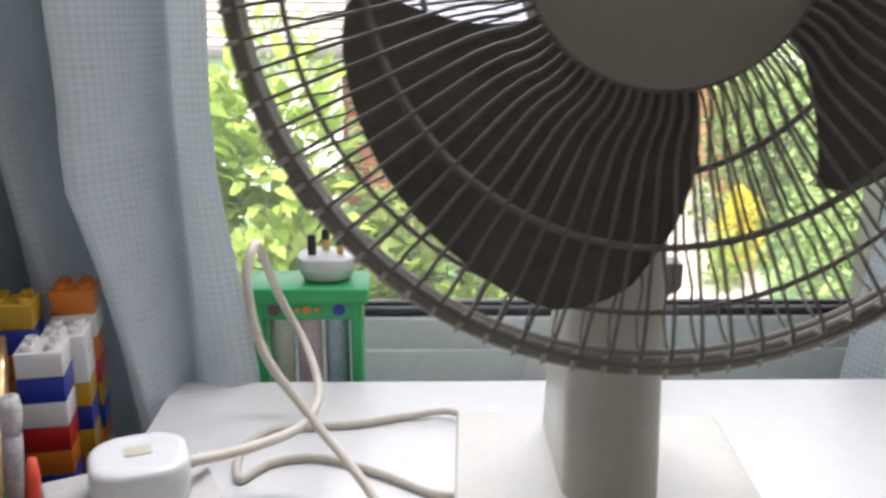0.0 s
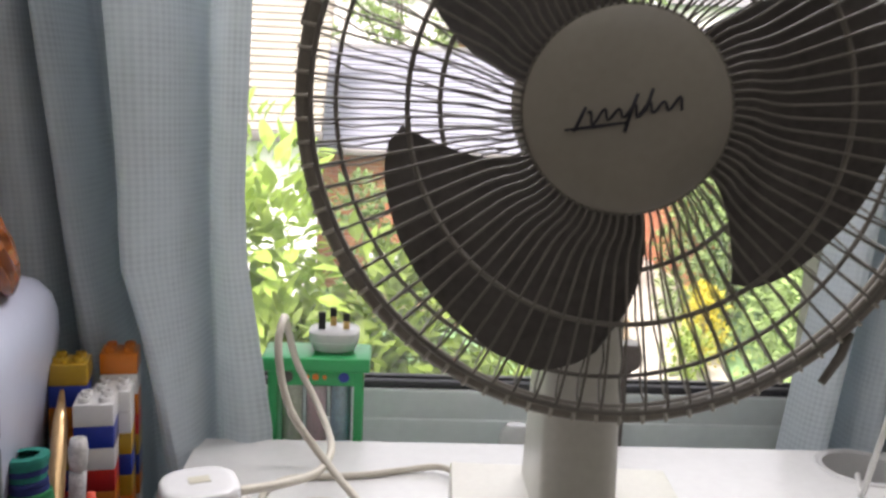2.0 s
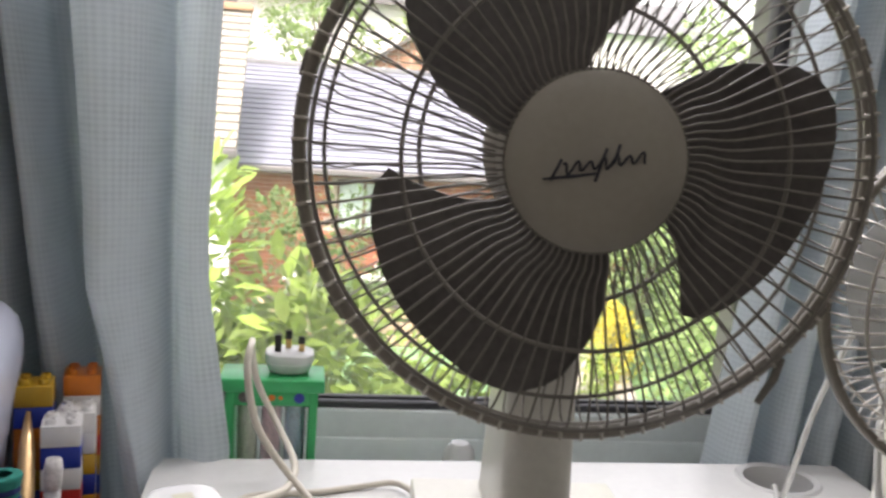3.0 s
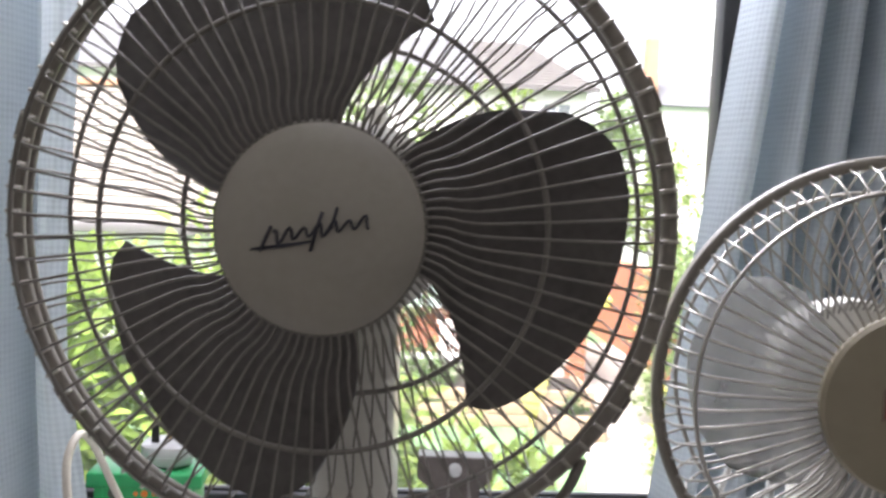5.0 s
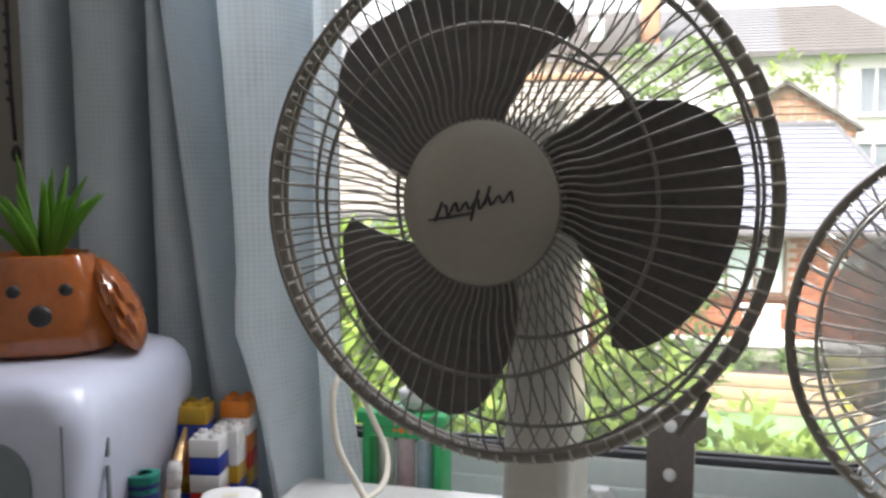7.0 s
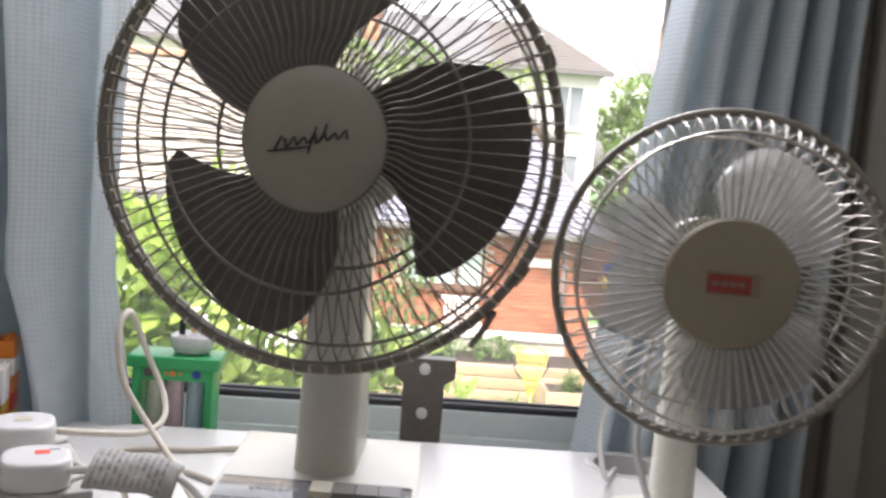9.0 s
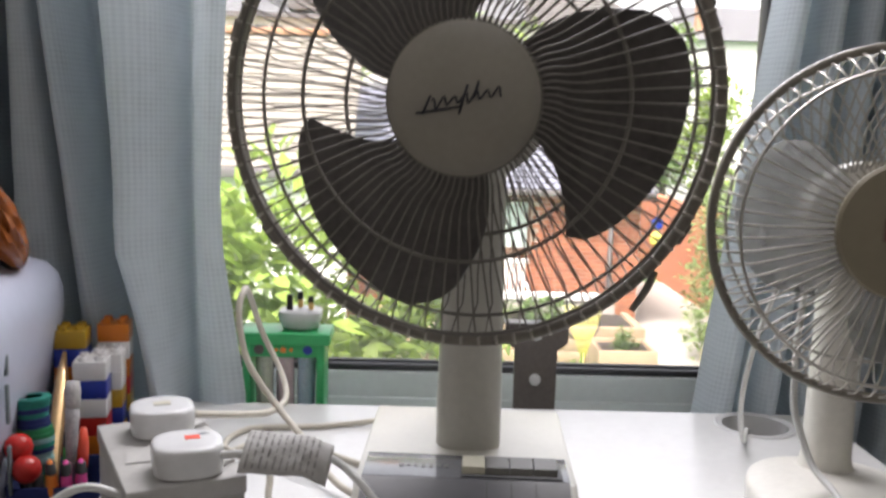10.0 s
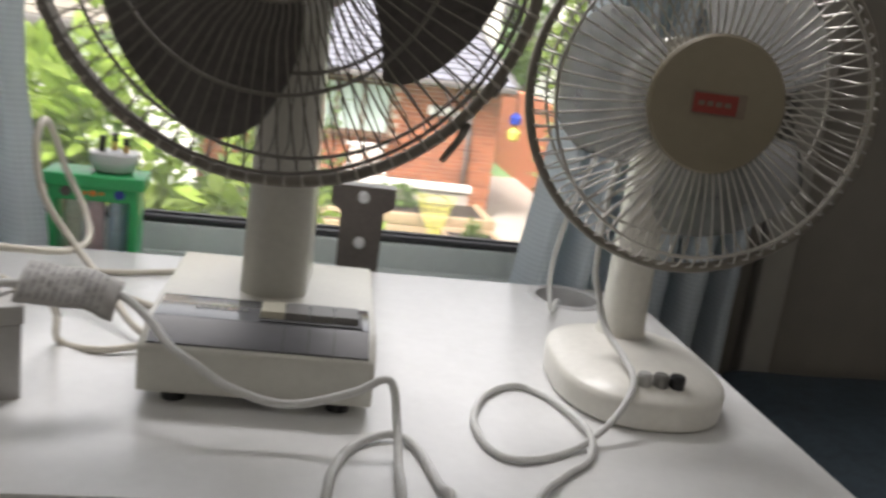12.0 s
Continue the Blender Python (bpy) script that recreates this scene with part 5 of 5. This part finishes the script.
def extension():
    """Single-storey brick house with a slate roof, hipped at the path."""
    ho = thing("brick_house", raised(0.12, 1.042), "single-storey orange brick house with a blue slate roof", "house")
    y = 15.0
    holes = [(0.58, 2.02, -1.16, -0.28)]
    part("wall", box(5.2, 0.25, 2.4, 1.38, y + 0.135, GZ), MORTAR, ho)
    brick_wall(ho, -1.2, 3.98, y, GZ, -0.16, holes)
    part("wall", box(0.25, 3.6, 2.36, 3.855, y + 1.95, GZ), MORTAR, ho)
    house_window(ho, 1.30, -1.16, 1.44, 0.88, y - 0.03, 3)
    e0, e1 = (-1.3, y - 0.35, -0.10), (4.15, y - 0.35, -0.10)
    r0, r1 = (-1.3, y + 3.0, 1.62), (3.15, y + 3.0, 1.62)
    quad("roof", [e0, e1, r1, r0], SLATE, ho)
    roof_rows("slates", e0, e1, r0, r1, 20, 34, SLATE, ho)
    quad("hip_roof", [e1, (4.15, y + 6, -0.1), r1], SLATE, ho)
    part("ridge", sweep([r0, r1], 0.09, 8), SLATEGREY, ho)
    for k in range(9):
        part("ridge_joint", box(0.02, 0.2, 0.05, -1.0 + 0.5 * k, y + 3.0, 1.68), RENDERW, ho)
    part("hip_ridge", sweep([r1, e1], 0.06, 6), SLATEGREY, ho)
    part("gutter", box(5.45, 0.12, 0.10, 1.42, y - 0.40, -0.20, 0.02), GUTTER, ho)
    part("downpipe", sweep([(3.45, y - 0.08, -0.15), (3.45, y - 0.08, GZ)], 0.04, 8), GUTTER, ho)
    sg = part("wall_sign", box(0.55, 0.03, 0.16, 2.95, y - 0.03, -0.72, 0.01), RENDERW, ho, "small white wall sign")
    return ho


extension()

pale = thing("pale_house", raised(0.09, 1.035), "outbuilding with a pale tiled roof and red coping", "house")
part("wall", box(6.0, 0.3, 2.7, -4.1, 14.0, GZ), RENDERW, pale)
quad("roof", [(-7.2, 13.6, 0.20), (-1.02, 13.6, 0.20), (-1.02, 16.2, 2.45), (-7.2, 16.2, 2.45)], PALETILE, pale)
roof_rows("tiles", (-7.2, 13.6, 0.20), (-1.02, 13.6, 0.20), (-7.2, 16.2, 2.45), (-1.02, 16.2, 2.45), 18, 22, PALETILE, pale, 0.025)
part("coping", box(6.2, 0.25, 0.12, -4.1, 16.2, 2.45, 0.02), TILEHUNG, pale)
part("gutter", box(6.2, 0.14, 0.16, -4.1, 13.55, 0.05, 0.02), GUTTER, pale)

gab = thing("gable_house", raised(0.0, 1.027), "house with a terracotta tile-hung gable", "house")
gy = 20.0
part("gable_wall", loft([[(1.1, yy, -2.5), (4.0, yy, -2.5), (4.0, yy, 1.75), (2.55, yy, 2.62), (1.1, yy, 1.75)] for yy in (gy, gy + 4)]), MORTAR, gab)
verts, faces = [], []
for i in range(7):
    z = 1.55 + 0.155 * i
    half = 1.45 * min(1.0, max(0.05, (2.60 - z) / 0.86))
    n = int(half * 2 / 0.3) + 1
    for k in range(n):
        xa = 2.55 - half + 2 * half * k / n
        xb = xa + 2 * half / n - 0.035
        b = len(verts)
        verts += [(xa, gy - 0.05, z), (xb, gy - 0.05, z), (xb, gy - 0.01, z + 0.128), (xa, gy - 0.01, z + 0.128), (xa, gy, z), (xb, gy, z)]
        faces += [(b, b + 1, b + 2, b + 3), (b + 4, b + 5, b + 1, b)]
me = bpy.data.meshes.new("hung_tiles")
me.from_pydata(verts, [], faces)
ob = link("hung_tiles", me, TILEHUNG, gab)
ob["kind"] = "stuff"
for s in (-1, 1):
    quad("roof", [(2.55 + s * 1.6, gy - 0.2, 1.68), (2.55 + s * 1.6, gy + 4, 1.68), (2.55, gy + 4, 2.70), (2.55, gy - 0.2, 2.70)][::s], SLATEDARK, gab, 0.07)


def terrace():
    """Row of white rendered houses behind, with slate roofs, chimney and a dormer."""
    ho = thing("terrace_house", raised(-0.38, 1.036), "white rendered terrace house with grey slate roof and chimneys", "house")
    y = 26.0
    k = 26.9 / 15.95
    X = lambda x: 0.42 + (x - 0.42) * k
    Z = lambda z: 1.12 + (z - 1.12) * k
    xr = X(4.15)
    part("wall", box(xr + 12, 8, Z(2.72) - GZ, (xr - 12) / 2, y + 4, GZ), RENDERW, ho)
    ez, rz = Z(2.74), Z(3.46)
    e0, em, e1 = (-12.3, y - 0.3, ez), (X(2.2), y - 0.3, ez), (xr + 0.3, y - 0.3, ez)
    ry = y + 4
    rzz = 1.12 + (rz - 1.12) * (ry + 0.9) / 26.9
    sx = (ry + 0.9) / 26.9
    r0, rm, r1 = (-12.3, ry, rzz), (X(2.0) * sx, ry, rzz), (0.42 + (X(2.95) - 0.42) * sx, ry, rzz)
    quad("roof", [e0, em, rm, r0], SLATEGREY, ho)
    quad("roof", [em, e1, r1, rm], SLATEDARK, ho)
    roof_rows("slates", e0, em, r0, rm, 16, 60, SLATEGREY, ho, 0.02)
    roof_rows("slates", em, e1, rm, r1, 16, 22, SLATEDARK, ho, 0.02)
    quad("hip_roof", [e1, (xr + 0.3, y + 8.3, ez), r1], SLATEDARK, ho)
    part("gutter", box(xr + 12.6, 0.14, 0.12, (xr - 12) / 2, y - 0.35, ez - 0.12), GUTTER, ho)
    for cx, top in ((X(0.06), 3.93),):
        ch = part("chimney", box(0.55, 0.55, Z(top) - Z(2.9), cx, y + 1.0, Z(2.9), 0.02), TILEHUNG, ho, "red brick chimney with pots")
        for s in (-0.13, 0.13):
            part("chimney_pot", lathe([(0.09, 0), (0.08, 0.3), (0.10, 0.32)], 12, m=Matrix.Translation((cx + s, y + 1.0, Z(top)))), TILEHUNG, ch)
    dw = X(-0.14) - X(-1.85)
    do = part("dormer", box(dw, 2.6, Z(3.44) - Z(2.8), (X(-0.14) + X(-1.85)) / 2, y + 0.9, Z(2.8), 0.02), GUTTER, ho, "dark grey flat-roofed dormer")
    for s in (-0.22, 0.12):
        part("dormer_window", box(0.42, 0.06, 0.62, (X(-0.14) + X(-1.85)) / 2 + s * dw, y - 0.41, Z(2.98), 0.02), WINPALE, do)
    for wx, wz in ((3.62, 2.05), (3.62, 0.9), (-2.2, 2.15), (-1.0, 2.15)):
        house_window(ho, X(wx), Z(wz) - 0.5, 0.9, 1.25, y - 0.03, 2, WINDARK, RENDERW)
    part("downpipe", sweep([(X(3.03), y - 0.08, ez), (X(3.03), y - 0.08, GZ)], 0.06, 8), GUTTER, ho)
    bd = part("back_addition", box(4.2, 3.0, Z(2.0) - GZ, X(-1.9), y - 2.2, GZ), RENDERW, ho)
    part("coping", box(4.4, 3.2, 0.18, X(-1.9), y - 2.2, Z(2.0)), TILEHUNG, ho, "red tile coping")
    return ho


terrace()
far = thing("far_house", pose(10.7, 34, GZ), "distant white house with a red brick chimney", "house")
part("wall", box(5, 6, 7.0, 2.0, 3, 0), RENDERW, far)
quad("roof", [(-0.8, -0.3, 7.0), (4.8, -0.3, 7.0), (4.8, 3, 8.6), (-0.8, 3, 8.6)], SLATEGREY, far)
part("chimney", box(0.5, 0.5, 2.6, 0.0, 0.6, 7.0), TILEHUNG, far, "red brick chimney")

# trees
def tree(x, y, z, h, spread, seed, label, count=2200, material=LEAF3, size=0.16, crown=0.45):
    rnd = random.Random(seed)
    ob = thing("tree", pose(x, y, z), label, "tree")
    part("trunk", sweep(spline([(0, 0, 0), (0.05, 0, h * 0.3), (-0.05, 0.05, h * 0.6), (0, 0, h * 0.92)], 4), [0.12 * h / 5 * (1 - 0.07 * i) for i in range(13)], 8), BARK, ob)
    centres = []
    for k in range(26):
        a, hh = rnd.uniform(0, 6.283), rnd.uniform(crown, 1.0)
        r = spread * (1 - abs(hh - 0.7) * 1.3) * rnd.uniform(0.2, 1)
        c = (r * math.cos(a), r * math.sin(a), h * hh)
        centres.append((c, 0.42 * rnd.uniform(0.6, 1.2)))
        if k < 9:
            part("limb", sweep(spline([(0, 0, c[2] * 0.6), (c[0] * 0.5, c[1] * 0.5, c[2] * 0.85), c], 4), [0.05 * (1 - 0.1 * i) for i in range(9)], 6), BARK, ob)
    foliage("crown", rnd, centres, count, size, material, ob)
    return ob


tree(0.3, 20.5, GZ, 6.0, 2.2, 61, "leafy green tree behind the slate roof", 2600, LEAF3, 0.2)
tree(2.9, 21.5, GZ, 5.8, 1.6, 62, "leafy green tree behind the slate roof", 1200, LEAF1, 0.2)
tree(8.3, 30.0, GZ, 6.7, 1.2, 63, "tall green tree by the far houses", 3600, LEAF3, 0.26, 0.3)
tree(7.4, 22.0, GZ, 4.4, 1.0, 64, "tall green tree by the far houses", 1400, LEAF1, 0.22, 0.3)

# garden: raised bed, white low wall, seat, net
rb = thing("raised_bed", pose(1.6, 12.9, GZ), "raised garden bed of pale timber sleepers", "raised bed")
for k in range(3):
    part("sleeper", box(4.2, 0.12, 0.185, 0, -0.3, 0.19 * k, 0.015), WOODBED, rb)
part("side_sleeper", box(0.12, 1.2, 0.55, 2.04, 0.37, 0, 0.015), WOODBED, rb)
part("side_sleeper", box(0.12, 1.2, 0.55, -2.04, 0.37, 0, 0.015), WOODBED, rb)
part("soil", box(3.96, 1.2, 0.5, 0, 0.37, 0), SOIL, rb)
bush("border_plants", 1.4, 13.4, GZ + 0.5, 30, 1400, 0.1, LEAF2, "low mixed border plants in the raised bed", 71, (1.7, 0.3), 0.35, 3, crad=0.15)
lw = thing("low_wall", pose(1.7, 14.0, GZ), "low white painted garden wall", "wall")
part("wall", box(3.6, 0.14, 0.70, 0, 0, 0), PAVING, lw)
part("coping", box(3.7, 0.22, 0.12, 0, 0, 0.70, 0.02), RENDERW, lw, "white coping")
seat = thing("garden_chair", pose(1.75, 14.45, GZ) @ Matrix.Diagonal((1, 1, 0.94, 1)), "white slatted wooden garden chair", "chair")
for k in range(8):
    part("back_slat", box(0.045, 0.03, 0.60, -0.27 + 0.077 * k, 0.2, 0.72, 0.006), RENDERW, seat)
part("top_rail", box(0.70, 0.04, 0.07, 0, 0.2, 1.30, 0.01), RENDERW, seat)
part("seat", box(0.66, 0.5, 0.05, 0, -0.05, 0.66, 0.01), RENDERW, seat)
for sx in (-0.31, 0.31):
    part("armrest", box(0.07, 0.5, 0.04, sx, -0.05, 0.90, 0.01), RENDERW, seat)
    for sy in (-0.26, 0.18):
        part("leg", box(0.05, 0.05, 0.90 if sy < 0 else 0.72, sx, sy, 0), RENDERW, seat)
pb = thing("planter_box", pose(3.25, 12.1, GZ), "square timber planter box with low plants", "planter")
for sx, sy, w, d in ((0, -0.4, 0.86, 0.06), (0, 0.4, 0.86, 0.06), (-0.4, 0, 0.06, 0.74), (0.4, 0, 0.06, 0.74)):
    part("board", box(w, d, 0.42, sx, sy, 0, 0.01), WOODBED, pb)
part("soil", box(0.74, 0.74, 0.36, 0, 0, 0), SOIL, pb)
bush("border_plants", 3.25, 12.1, GZ + 0.34, 10, 300, 0.08, LEAF2, "small green plants in the planter box", 72, (0.25, 0.25), 0.2, 2, crad=0.12)
nt = thing("garden_net", pose(2.55, 11.6, GZ + 0.22), "yellow triangular garden net with a wire hoop", "net")
part("hoop", sweep([(0.25 * math.cos(a), 0.0, 0.62 + 0.25 * math.sin(a)) for a in np.linspace(0, 2 * math.pi, 28, endpoint=False)], 0.012, 6, True), BLACK, nt)
nb = bmesh.new()
for k in range(13):
    x = -0.28 + 0.56 * k / 12
    sweep([(x, -0.02, 0.86), (0.03 + x * 0.08, -0.02, 0.10)], 0.006, 4, bm=nb)
for k in range(8):
    w = 0.28 * (1 - k / 9)
    sweep([(-w + 0.03 * k / 8, -0.022, 0.86 - 0.09 * k), (w + 0.03 * k / 8, -0.022, 0.86 - 0.09 * k)], 0.006, 4, bm=nb)
part("mesh", nb, NETY, nt)
part("pole", sweep([(0.03, -0.02, -0.22), (0.03, -0.02, 0.2)], 0.015, 6), NETY, nt)
sw = thing("side_wall", pose(0, 0, 0), "brick side wall along the garden path", "wall")
part("wall", box(0.25, 9.0, 2.0, 6.0, 19.5, GZ), BRICK, sw)
hb = thing("hanging_toy", pose(4.35, 14.8, -0.95), "blue and yellow hanging garden ornament", "ornament")
part("body", lathe([(0, 0), (0.10, 0.05), (0.12, 0.18), (0, 0.30)], 14), NETY, hb)
part("head", lathe([(0, 0.28), (0.10, 0.33), (0.11, 0.45), (0, 0.55)], 14), BLUE, hb)
part("bracket", sweep([(0, 0, 0.5), (0, 0, 0.8), (-0.3, 0.1, 0.8)], 0.015, 6), BLACK, hb)
